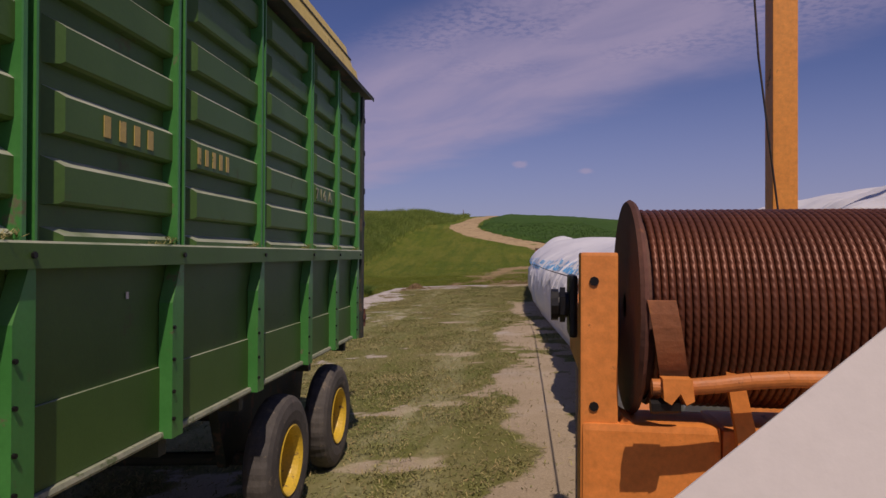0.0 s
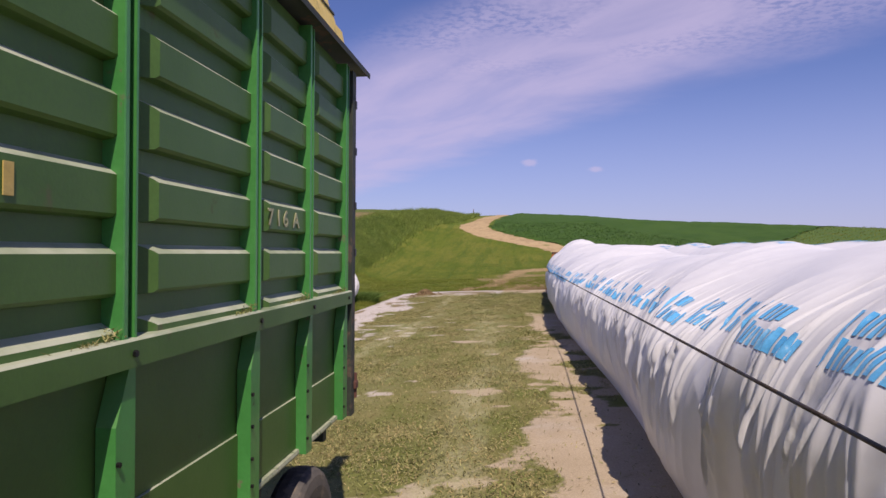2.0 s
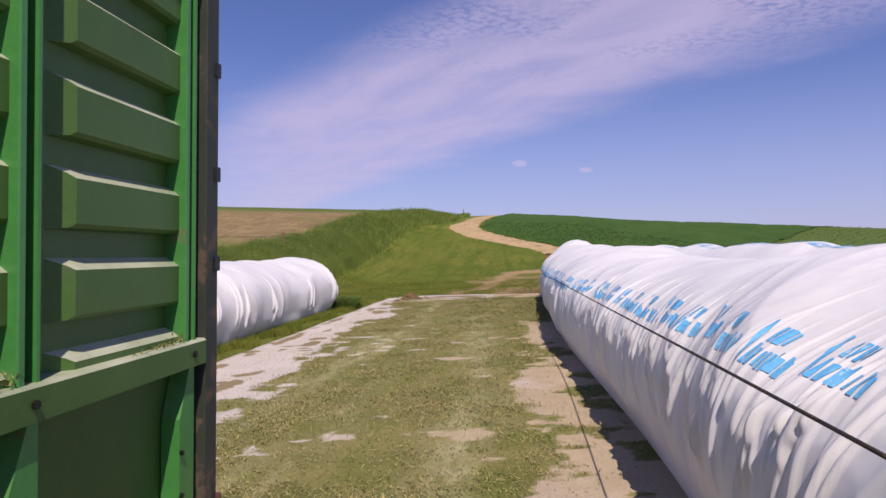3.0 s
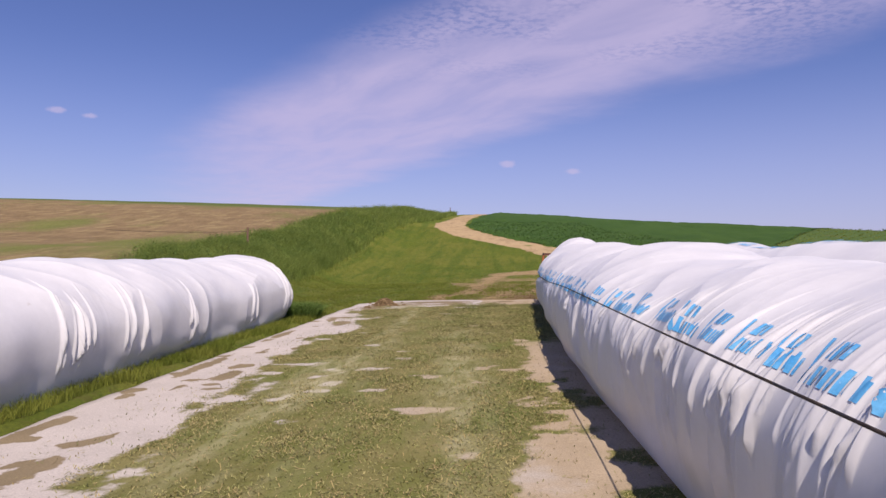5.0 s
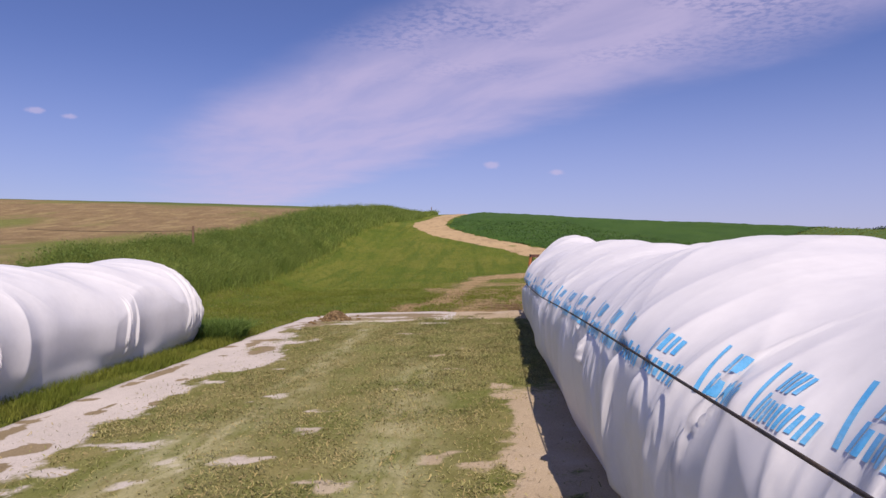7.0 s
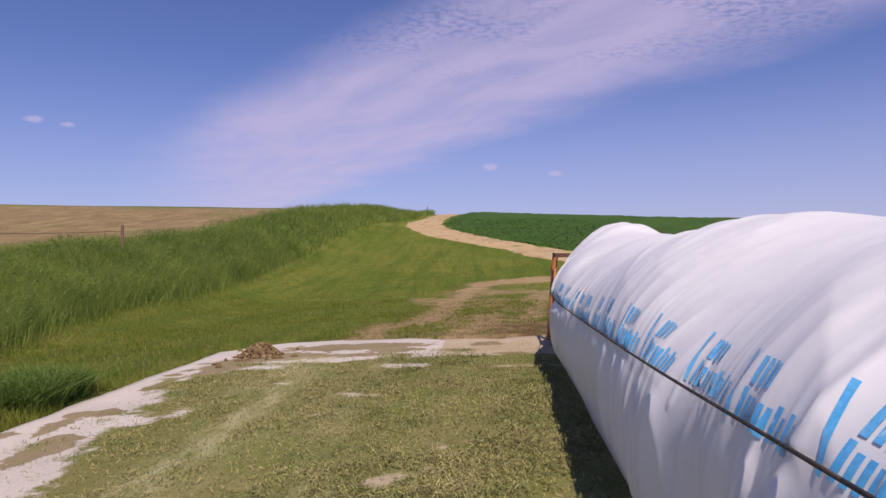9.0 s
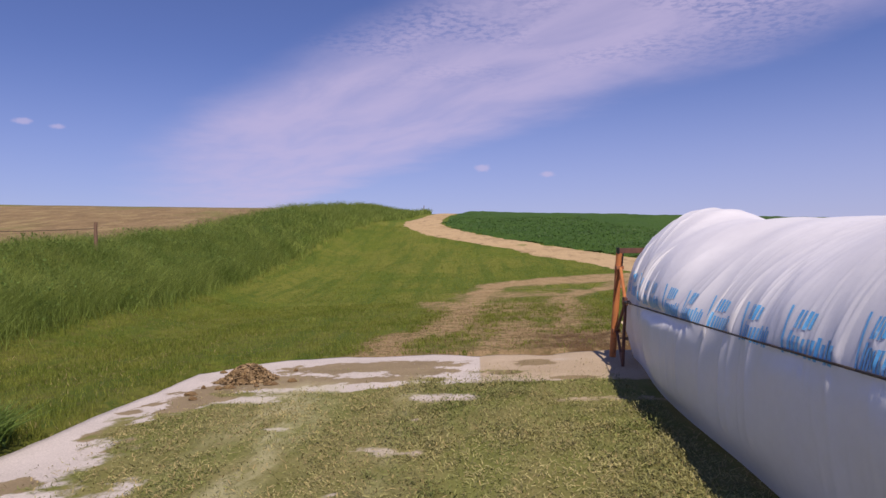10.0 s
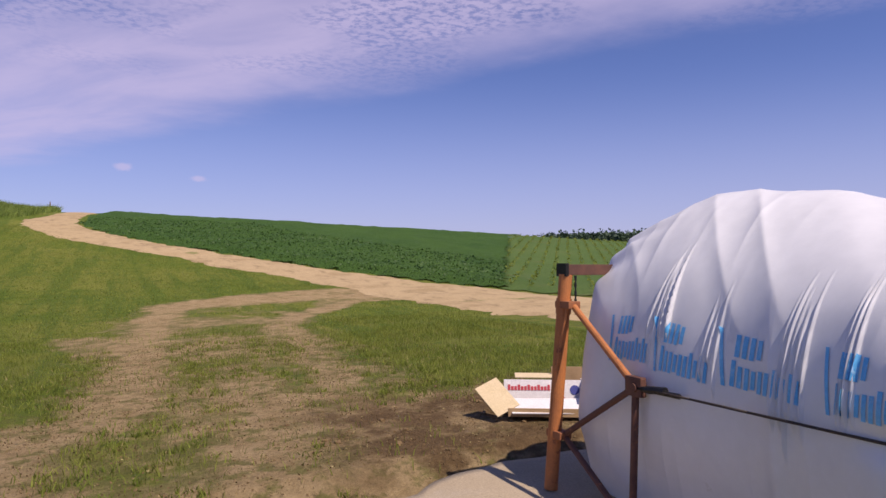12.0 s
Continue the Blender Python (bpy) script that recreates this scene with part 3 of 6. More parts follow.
def tan_dust(N, place, xyz):
    soft = nstep(N, xyz[0], -3.4, -0.9)
    hard = nstep(N, xyz[0], JOINT - 0.02, JOINT + 0.02)
    at_end = nstep(N, xyz[1], 31.0, 32.5)
    both = N("ShaderNodeMix", {0: at_end, 2: soft, 3: hard}).outputs[0]
    return nmath(N, "MULTIPLY", both, blot(N, place, 0.6, 0.20, 0.48))


def pressed(N, place, xyz):
    lie = N("ShaderNodeAttribute")
    lie.attribute_name = "lane"
    return nmath(N, "MULTIPLY", lie.outputs["Fac"], nmath(N, "MULTIPLY", blot(N, place, 3.0, 0.30, 0.62, stretch=(1.6, 0.5, 1), detail=9.0), 0.78), clamp=True)


SLAB = ground_mix("forage_strewn_concrete", [
    (((0.44, 0.395, 0.36), (0.54, 0.485, 0.445)), 0.8, None),
    (((0.35, 0.275, 0.185), (0.44, 0.35, 0.25)), 0.9, tan_dust),
    (((0.175, 0.130, 0.068), (0.25, 0.190, 0.105)), 1.5, mud),
    (((0.115, 0.120, 0.032), (0.235, 0.205, 0.085)), 0.9, covered),
    (((0.11, 0.135, 0.030), (0.15, 0.165, 0.045)), 1.5, lambda N, p, xyz: nmath(N, "MULTIPLY", covered(N, p, xyz), nmath(N, "MULTIPLY", blot(N, p, 0.7, 0.46, 0.60, stretch=(1.6, 0.6, 1)), 0.7))),
    (((0.12, 0.14, 0.035), (0.18, 0.185, 0.055)), 4.0, lambda N, p, xyz: nmath(N, "MULTIPLY", covered(N, p, xyz), blot(N, p, 7.0, 0.56, 0.70))),
    (((0.33, 0.31, 0.165), (0.47, 0.435, 0.265)), 2.5, pressed)],
    bump=0.5, bump_scale=60.0, distance=0.015)


def slab_far(x):
    """The slab's ragged far edge, rounded off at its corner."""
    return SLAB_END + 0.10 + 0.7 * (rough(x * 0.8, 0 * x + 9.1) - 0.5) - 0.15 - 0.30 * smooth01(x, -1.0, 0.2) - 0.25 * smooth01(x, -2.2, -1.0) * (1 - smooth01(x, 0.0, 0.5)) - 1.3 * smooth01(-x, 4.4, 6.3) ** 1.5


sx, sy = np.arange(SLAB_LEFT, 14.01, 0.12), np.concatenate([np.linspace(-14, -1, 14), np.linspace(0, 1, 300) * SLAB_END])
SX, SY = np.meshgrid(sx, sy, indexing="ij")
SY = np.where(SY > 30, 30 + (SY - 30) * (slab_far(SX) - 30) / (SLAB_END - 30), SY)
SX[0, :] = SLAB_LEFT + 0.22 * (rough(sy * 0.8, 0 * sy + 3.3) - 0.5)
SZ = slab_z(SX, SY) - 0.006 * np.exp(-((SX - JOINT) / 0.06) ** 2)
top = np.stack([SX, SY, SZ], -1).reshape(-1, 3)
low = top - np.array([0, 0, 0.22])
n, k = SX.shape
idx = np.arange(n * k).reshape(n, k)
rim = np.concatenate([idx[:, 0], idx[-1, 1:], idx[-2::-1, -1], idx[0, -2::-1]])
faces = np.concatenate([np.stack([idx[:-1, :-1], idx[1:, :-1], idx[1:, 1:], idx[:-1, 1:]], -1).reshape(-1, 4),
                        np.stack([rim[1:], rim[:-1], rim[:-1] + n * k, rim[1:] + n * k], -1)])
tagged(marked(marked(marked(from_arrays("pavement", np.concatenate([top, low]), faces, SLAB), "cover", cover), "lane", lanes), "mud", mud_lie), "pale dusty concrete slab strewn with chopped green forage", "slab", kind="structure")

# dirt track up the hill
DIRT = ground_mix("tan_dirt_track", [
    (((0.38, 0.27, 0.148), (0.50, 0.37, 0.218)), 0.5, None),
    (((0.30, 0.21, 0.11), (0.38, 0.27, 0.15)), 1.2, lambda N, p, xyz: blot(N, p, 0.5, 0.46, 0.66)),
    (((0.24, 0.17, 0.09), (0.33, 0.24, 0.14)), 3.0, lambda N, p, xyz: blot(N, p, 1.6, 0.52, 0.68, detail=10.0, stretch=(1.0, 0.5, 1))),
    (((0.15, 0.16, 0.05), (0.19, 0.19, 0.07)), 0.8, lambda N, p, xyz: blot(N, p, 0.6, 0.62, 0.74))], bump=0.5, bump_scale=14.0)
rows_y = np.linspace(31, 172, 440)
mids = np.stack([road_mid(rows_y), rows_y], 1)
flow = np.gradient(mids, axis=0)
flow /= np.linalg.norm(flow, axis=1)[:, None]
side = np.stack([flow[:, 1], -flow[:, 0]], 1)
across = np.linspace(-1, 1, 9)
half = road_half(rows_y) * (1 + 0.35 * (rough(rows_y * 0.4, 0 * rows_y + 5) - 0.5))
frayed = half[:, None] * (1 + 0.35 * (rough(rows_y[:, None] * 1.3, np.sign(across)[None] * 4 + 9) - 0.5))
RX = mids[:, None, 0] + side[:, None, 0] * across[None] * frayed
RY = mids[:, None, 1] + side[:, None, 1] * across[None] * frayed
RZ = land_z(RX, RY) + 0.05 * (1 - np.abs(across[None]) ** 4) - 0.03
idx = np.arange(RX.size).reshape(RX.shape)
faces = np.stack([idx[:-1, :-1], idx[:-1, 1:], idx[1:, 1:], idx[1:, :-1]], -1).reshape(-1, 4)
tagged(from_arrays("road", np.stack([RX, RY, RZ], -1).reshape(-1, 3), faces, DIRT, smooth=True),
       "tan dirt track that winds up the hill", "dirt track", kind="structure")

# tilled tan field behind the bank
STUBBLE = ground_mix("stubble_field", [
    (((0.170, 0.115, 0.060), (0.275, 0.195, 0.105)), 0.5, None),
    (((0.26, 0.195, 0.095), (0.32, 0.24, 0.125)), 0.3, lambda N, p, xyz: blot(N, p, 0.9, 0.50, 0.62, stretch=(1, 0.3, 1))),
    (((0.14, 0.155, 0.045), (0.19, 0.19, 0.06)), 0.3, lambda N, p, xyz: blot(N, p, 0.10, 0.50, 0.66, stretch=(1, 0.35, 1))),
    (((0.085, 0.12, 0.03), (0.12, 0.15, 0.04)), 0.3, lambda N, p, xyz: nstep(N, xyz[1], 90, 112))], bump=0.6, bump_scale=4.0, distance=0.2)
xs = graded((-420, -120, 12), (-120, -14, 1.5))
ys = graded((-120, 20, 10), (20, 130, 2.0), (130, 240, 6))


def stubble_edge(x, y):
    return x < -17.5 - 0.02 * (y - 40) + 1.2 * (wave(y * 0.2, 0 * y + 2) - 0.5)


tagged(sheet("ground_field_tan", xs, ys, land_z, STUBBLE, 0.03, stubble_edge), "tan stubble field beyond the grassy bank", "field", kind="structure")

# green crop beyond the track
CROP = ground_mix("green_crop", [
    (((0.045, 0.10, 0.018), (0.065, 0.13, 0.026)), 0.3, None),
    (((0.035, 0.085, 0.016), (0.05, 0.11, 0.022)), 1.2, lambda N, p, xyz: blot(N, p, 0.25, 0.45, 0.65))], rough=0.8, bump=0.9, bump_scale=5.0, distance=0.25)
ROWCROP = ground_mix("young_row_crop", [
    (((0.065, 0.115, 0.028), (0.090, 0.140, 0.036)), 0.2, None),
    (((0.11, 0.12, 0.045), (0.14, 0.14, 0.055)), 0.6, lambda N, p, xyz: blot(N, p, 0.3, 0.55, 0.75))], rough=0.85, bump=0.7, bump_scale=5.0, distance=0.15)


def row_side(x, y):
    """Above zero on the young row crop's side of the line between the two fields."""
    return x + 2.9 - 0.64 * (y - 30.0)


def crop_z(x, y):
    return land_z(x, y) + 0.30 * smooth01(x - road_mid(y) - road_half(y), 0.6, 2.0) + 0.16 * (wave(x * 1.7, y * 1.7) - 0.5) + 0.10 * (wave(x * 0.4, y * 0.4) - 0.5)


xs = graded((-9, 40, 0.6), (40, 120, 3), (120, 420, 15))
ys = graded((40, 100, 0.6), (100, 190, 3), (190, 320, 10))
tagged(sheet("ground_field_green", xs, ys, crop_z, CROP, 0.0, lambda x, y: (x > road_mid(y) + road_half(y) * 1.12 + 0.25) & (row_side(x, y) < 0)),
       "dense dark green crop field beyond the track", "field", kind="structure")
tagged(sheet("ground_field_rows", xs, ys, lambda x, y: land_z(x, y) + 0.22 * smooth01(x - road_mid(y) - road_half(y), 0.5, 3.0), ROWCROP, 0.0, lambda x, y: (x > road_mid(y) + road_half(y) * 1.12 + 0.25) & (row_side(x, y) >= 0)),
       "light green field of young crop in rows", "field", kind="structure")


def blades(name, points, height, width, lean, mat, seed, joints=2):
    """Many separate grass blades: points (n, 3); each a bent, tapering strip."""
    rng = np.random.default_rng(seed)
    n = len(points)
    h = height * rng.uniform(0.55, 1.25, n) if np.isscalar(height) else height * rng.uniform(0.7, 1.2, n)
    a = rng.uniform(0, 2 * np.pi, n)
    w = width * rng.uniform(0.7, 1.3, n)
    tilt = rng.uniform(0, 2 * np.pi, n)
    bend = lean * rng.uniform(0.1, 1.0, n) * h
    verts = []
    for k in range(joints + 1):
        f = k / joints
        mid = points + np.stack([np.cos(tilt) * bend * f * f, np.sin(tilt) * bend * f * f, h * (f - 0.12 * lean * f * f)], 1)
        half = (w * (1 - 0.85 * f) / 2)[:, None] * np.stack([np.cos(a), np.sin(a), 0 * a], 1)
        verts += [mid - half, mid + half]
    m = len(verts)
    V = np.stack(verts, 1).reshape(-1, 3)
    quads = np.concatenate([[[2 * k, 2 * k + 1, 2 * k + 3, 2 * k + 2]] for k in range(joints)])
    faces = (np.arange(n)[:, None, None] * m + quads[None]).reshape(-1, 4)
    return from_arrays(name, V, faces, mat)


def scatter(n, x0, x1, y0, y1, seed, keep=None, height=None):
    rng = np.random.default_rng(seed)
    x, y = rng.uniform(x0, x1, n), rng.uniform(y0, y1, n)
    if keep is not None:
        ok = keep(x, y)
        x, y = x[ok], y[ok]
    return np.stack([x, y, (height or ground_z)(x, y)], 1)


def leaves(name, points, size, mat, seed):
    """Many small leaf pairs at points, turned every way."""
    rng = np.random.default_rng(seed)
    n = len(points)
    u = rng.normal(size=(n, 3))
    u /= np.linalg.norm(u, axis=1)[:, None]
    v = np.cross(u, rng.normal(size=(n, 3)))
    v /= np.linalg.norm(v, axis=1)[:, None]
    s = (size * rng.uniform(0.6, 1.4, n))[:, None]
    V = np.stack([points - u * s, points + v * s * 0.55, points + u * s, points - v * s * 0.55], 1).reshape(-1, 3)
    faces = np.arange(4 * n).reshape(-1, 4)
    return from_arrays(name, V, faces, mat)


# crop leaves along the near part of the field
rng = np.random.default_rng(21)
pts = scatter(90000, -8, 34, 48, 96, 31, lambda x, y: (x > road_mid(y) + road_half(y) * 1.12 + 0.15) & (x < road_mid(y) + 17) & (row_side(x, y) < 0), crop_z)
pts[:, 2] += rng.uniform(-0.16, 0.05, len(pts))
tagged(leaves("crop_plants", pts, 0.085, LEAF, 32), "dense leafy dark green crop along the track", "crop", kind="stuff")
pts = scatter(60000, 12, 60, 47, 100, 33, lambda x, y: (x > road_mid(y) + road_half(y) * 1.12 + 0.3) & (row_side(x, y) >= 0) & (np.abs(((x * 0.80 - y * 0.6) / 0.95) % 1 - 0.5) < 0.15), land_z)
pts[:, 2] += rng.uniform(0.18, 0.42, len(pts))
tagged(leaves("row_crop_plants", pts, 0.07, GRASS, 34), "rows of young light green crop plants", "crop", kind="stuff")

# tall grass on the bank
def tall_edge(y):
    """The x of the foot of the tall grass, for y."""
    return np.interp(y, (20, 30, 37, 41, 46, 50, 56, 67, 76, 82, 92, 97, 102, 112, 140), (-10.6, -10.9, -12.1, -12.7, -12.5, -12.7, -13.2, -13.1, -13.4, -12.8, -12.2, -10.4, -9.1, -8.0, -7.8))


def tall_area(x, y):
    e = tall_edge(y) + 0.8 * (rough(y * 0.5, x * 0.4 + 8) - 0.5) + 0.35 * np.random.default_rng(3).normal(size=x.shape)
    return (x < e) & (x > e - np.interp(y, (20, 44, 60, 140), (5.0, 5.2, 6.4, 9.0)))


for lot, (n, y0, y1, hgt, wid, seed) in enumerate(((110000, 27, 44, 0.85, 0.012, 41), (120000, 44, 66, 0.80, 0.018, 42), (75000, 66, 128, 0.72, 0.045, 43))):
    pts = scatter(n, -24, -8, y0, y1, seed, tall_area)
    lift = 0.35 + 0.7 * wave(pts[:, 0] * 0.6, pts[:, 1] * 0.6) + 0.6 * wave(pts[:, 0] * 2.1, pts[:, 1] * 2.1)
    tagged(blades("tall_grass", pts, hgt * lift, wid, 1.25, TALL, seed + 10, 2), "tall uncut green grass on the bank", "grass", kind="stuff")

# the thick foot of it, along the mown lawn
pts = scatter(150000, -15.5, -9, 26, 66, 44, lambda x, y: tall_area(x, y) & (x > tall_edge(y) - 1.5))
tagged(blades("tall_grass", pts, 0.75 * (0.5 + 0.9 * wave(pts[:, 0] * 1.3, pts[:, 1] * 0.9)), 0.014, 1.0, TALL, 45, 2), "dense edge of tall green grass by the lawn", "grass", kind="stuff")
pts = scatter(120000, -24, -8, 28, 80, 47, lambda x, y: tall_area(x, y) & (rough(x * 0.9 + 3, y * 0.9) > 0.48))
rng = np.random.default_rng(48)
pts[:, 2] += rng.uniform(0.1, 0.95, len(pts)) * (0.35 + 0.9 * wave(pts[:, 0] * 0.6, pts[:, 1] * 0.6))
tagged(leaves("tall_weeds", pts, 0.045, WEED, 49), "leafy green weeds among the tall grass", "weeds", kind="stuff")

# rough grass between the slab and the bank, and beside the far bag
def lawn_area(x, y):
    off = (x < SLAB_LEFT - 0.06) | (y > slab_far(x) + 0.08)
    return off & (np.random.default_rng(4).random(x.shape) < (1 - wear(x, y)) ** 2 * (0.25 + 0.75 * smooth01(rough(x * 0.6, y * 0.6), 0.35, 0.55)) + 0.07 * smooth01(rough(x * 1.1 + 70, y * 1.1), 0.45, 0.60))


pts = scatter(260000, -13, 8, 22, 50, 51, lambda x, y: lawn_area(x, y) & (x > tall_edge(y) - 0.4))
tagged(blades("short_grass", pts, 0.10, 0.011, 0.9, GRASS, 52, 2), "short mown green grass beside the slab", "grass", kind="stuff")
pts = scatter(16000, -12, 6, 30, 50, 59, lambda x, y: lawn_area(x, y) & (x > tall_edge(y)) & (rough(x * 0.8 + 50, y * 0.8) > 0.52))
tagged(blades("dry_grass", pts, 0.07, 0.012, 1.6, HAY, 60, 1), "dry yellow stalks in the mown grass", "grass", kind="stuff")
pts = scatter(26000, -7.35, SLAB_LEFT + 0.02, 10, 31, 53, lambda x, y: x < SLAB_LEFT - 0.15 - 0.5 * wave(y * 1.1, 0 * y + 4))
tagged(blades("grass_strip", pts, 0.17, 0.012, 0.8, GRASS, 54, 2), "rough green grass between slab and silage bag", "grass", kind="stuff")
pts = scatter(9000, -8.1, -6.5, 28.3, 30.6, 55, lambda x, y: ((x + 7.2) / 0.85) ** 2 + ((y - 29.8) / 1.0) ** 2 < 1)
tagged(blades("weed_clump", pts, 0.46, 0.026, 1.3, WEED, 56, 2), "clump of tall dark green weeds at the bag's end", "weeds", kind="stuff")

pts = scatter(120000, -15, 9, 48, 92, 57, lambda x, y: (x > tall_edge(y) - 0.5) & (x < road_mid(y) - road_half(y)) & (wear(x, y) < 0.3))
tagged(blades("far_grass", pts, 0.055, 0.020, 1.2, GRASS, 58, 1), "mown green grass on the slope", "grass", kind="stuff")

# chopped forage lying on the slab
def strewn(x, y):
    return np.random.default_rng(6).random(x.shape) < 0.03 + 0.97 * cover(x, y) ** 1.5 * (0.22 + 0.78 * smooth01(rough(x * 1.5, y * 1.0), 0.36, 0.58))


def clippings(name, n, area, seed, mat, size, label, pile=0.022):
    rng = np.random.default_rng(seed)
    p = scatter(n, *area, seed, strewn, slab_z)
    clump = smooth01(rough(p[:, 0] * 2.6 + 4, p[:, 1] * 2.2), 0.50, 0.68)
    p[:, 2] += rng.uniform(0.002, pile, len(p)) * (0.6 + 1.8 * clump)
    a, t = rng.uniform(0, 2 * np.pi, len(p)), rng.uniform(-0.9, 0.9, len(p))
    length, w = size * rng.uniform(0.4, 1.4, len(p)), 0.0062 * rng.uniform(0.6, 1.6, len(p))
    d = np.stack([np.cos(a) * np.cos(t), np.sin(a) * np.cos(t), np.sin(t)], 1) * (length / 2)[:, None]
    s = np.stack([-np.sin(a), np.cos(a), 0.3 + 0 * a], 1) * (w / 2)[:, None]
    V = np.stack([p - d - s, p + d - s, p + d + s, p - d + s], 1).reshape(-1, 3)
    return tagged(from_arrays(name, V, np.arange(len(V)).reshape(-1, 4), mat), label, "forage", kind="stuff")


clippings("forage_clippings", 310000, (-5.5, 0.95, 3.5, 34.5), 61, CHAFF, 0.036, "chopped green forage strewn over the slab")
clippings("dry_clippings", 120000, (-5.5, 0.95, 3.5, 34.8), 62, HAY, 0.042, "dry yellow chaff strewn over the slab")

clippings("forage_clippings", 60000, (-2.2, 0.8, 22.5, 33.3), 63, CHAFF, 0.045, "thicker green forage lying loose beside the bag", 0.055)

# crumbs of earth, stalks and tufts where the grass is worn away
pts = scatter(60000, -5, 6, 35.8, 47, 71, lambda x, y: (y > slab_far(x) + 0.1) & (wear(x, y) > 0.25) & (rough(x * 2 + 9, y * 2) > 0.42))
pts[:, 2] += 0.006
tagged(leaves("soil_crumbs", pts[:11000], 0.014, SOIL, 72), "brown crumbs of earth on worn ground", "soil", kind="stuff")
tagged(leaves("dry_litter", pts[15000:17500], 0.012, HAY, 73), "pale dry litter on worn ground", "litter", kind="stuff")
rng = np.random.default_rng(74)
mids = scatter(900, -5.5, 6, 35.9, 47, 75, lambda x, y: (y > slab_far(x) + 0.15) & (wear(x, y) > 0.15) & (wear(x, y) < 0.72))
pts = np.repeat(mids, 22, 0)
pts[:, :2] += rng.normal(size=(len(pts), 2)) * np.repeat(rng.uniform(0.03, 0.12, len(mids)), 22)[:, None]
tagged(blades("grass_tufts", pts, 0.085, 0.014, 1.3, GRASS, 76, 2), "small tufts of grass in the worn earth", "grass", kind="stuff")

# ---------------------------------------------------------------- silage bags
class Bag:
    """A long film bag, by its axis (x), ends, half width, heights along y, and the way its end closes; gives places on its skin."""

    def __init__(self, x, y0, y1, widths, heights, seed, tail, pinch, dip, fold=1.0, right=False, gather=0.014):
        self.fold, self.rope, self.pleats, self.right, self.gather = fold, None, [], right, gather
        pick, c = np.random.default_rng(int(seed * 10)), y0 + 1.5
        while c < y1 - 0.5:      # groups of pleats, each narrowing to a point below
            n, p = pick.integers(2, 5) if right else pick.integers(3, 11), c
            base = pick.uniform(0.06, 0.14)
            for i in range(n):
                self.pleats.append((p, pick.uniform(0.21, 0.42 if p > 31.2 else 0.31), base + pick.uniform(-0.03, 0.05), pick.uniform(0.014, 0.032), pick.uniform(0.018, 0.048), pick.uniform(-0.02, 0.14)))
                p += pick.choice((0.035, 0.06, 0.14)) * pick.uniform(0.7, 1.3)
            c = p + pick.choice((0.4, 1.0, 1.9)) * (3.5 if right else 1.0) * pick.uniform(0.6, 1.3)
        self.x, self.y0, self.y1, self.widths, self.heights, self.seed, self.tail, self.pinch, self.dip = x, y0, y1, widths, heights, seed, tail, pinch, dip

    def skin(self, y, u):
        """Places on the skin, for arrays: y along the bag, u from 0 (foot on the left) over the top to 1."""
        y, u = np.asarray(y, float), np.asarray(u, float)
        g, s = slab_z(self.x + 0 * y, y), self.seed
        low = 0.80
        half = sum(np.interp(y + o, *self.widths) for o in (-0.5, 0.0, 0.5)) / 3
        h = sum(np.interp(y + o, *self.heights) * (0.75 - abs(o)) for o in (-0.6, -0.45, -0.3, -0.15, 0.0, 0.15, 0.3, 0.45, 0.6)) / 3.75
        top = h - low + 0.07 * (wave(y * 0.55 + s, 0 * y + 1.5) - 0.5) + 0.07 * (wave(y * 1.2 + s, 0 * y + 4.5) - 0.5)
        q = np.clip((y - (self.y1 - self.tail)) / self.tail, 0, 1)
        narrow, sink = (1 - q ** 2.6 * 0.999) ** self.pinch, 1 - self.dip * q ** 2.2
        t0 = -0.437
        th = t0 + u * (np.pi - 2 * t0)
        c, n = np.cos(th), np.sin(th)
        wide = half * (1 + 0.04 * (wave(y * 0.6 + s, 0 * y + 7.5) - 0.5))
        x = -np.sign(c) * np.abs(c) ** 0.97 * wide
        z = low + np.where(n > 0, np.abs(n) ** 0.95 * top, -np.abs(n) * low / math.sin(-t0))
        # broad slanting swells over the top, soft hanging folds near the loading end, thin pleats in groups
        v = u * 6.2
        rim = np.minimum(u, 1 - u)
        high = smooth01(rim, 0.10, 0.30)
        swell = 0.15 * (wave(y * 0.75 - v * 0.45 + s, v * 0.20 + s) - 0.5) * (0.55 + 0.45 * high)
        crest = 1 - np.abs(2 * wave(y * 0.95 - v * 0.75 + 2 * s, v * 0.25 + 4) - 1)
        crest2 = 1 - np.abs(2 * wave(y * 2.3 - v * 1.5 + s, v * 0.4 + 14) - 1)
        swell = swell + 0.020 * (crest2 ** 2 - 0.35) * smooth01(wave(y * 0.45 + 19, v * 0.5 + s), 0.40, 0.75) + (0.050 - 0.030 * smooth01(y, 30.5, 32.5)) * (crest ** 2 - 0.35) * (0.2 + 0.8 * high) * smooth01(wave(y * 0.5 + 9, v * 0.3 + s), 0.3, 0.7)
        drift = 0.9 * wave(y * 0.45 + 2 * s, v * 0.55)
        early = 1.0 if self.right else 0.48 + 0.52 * (1 - smooth01(y, 13, 20)) - 0.2 * smooth01(y, 30, 32)
        side = smooth01(rim, 0.0, 0.07) * (1 - smooth01(rim, 0.20, 0.36))
        ridge = 1 - np.abs(2 * wave((y + drift) * (0.85 if self.right else 2.1) + s, v * 0.32 + 11) - 1)
        sharp = 1 - np.abs(2 * wave((y + drift) * 4.4 + 3, v * 0.55 + s) - 1)
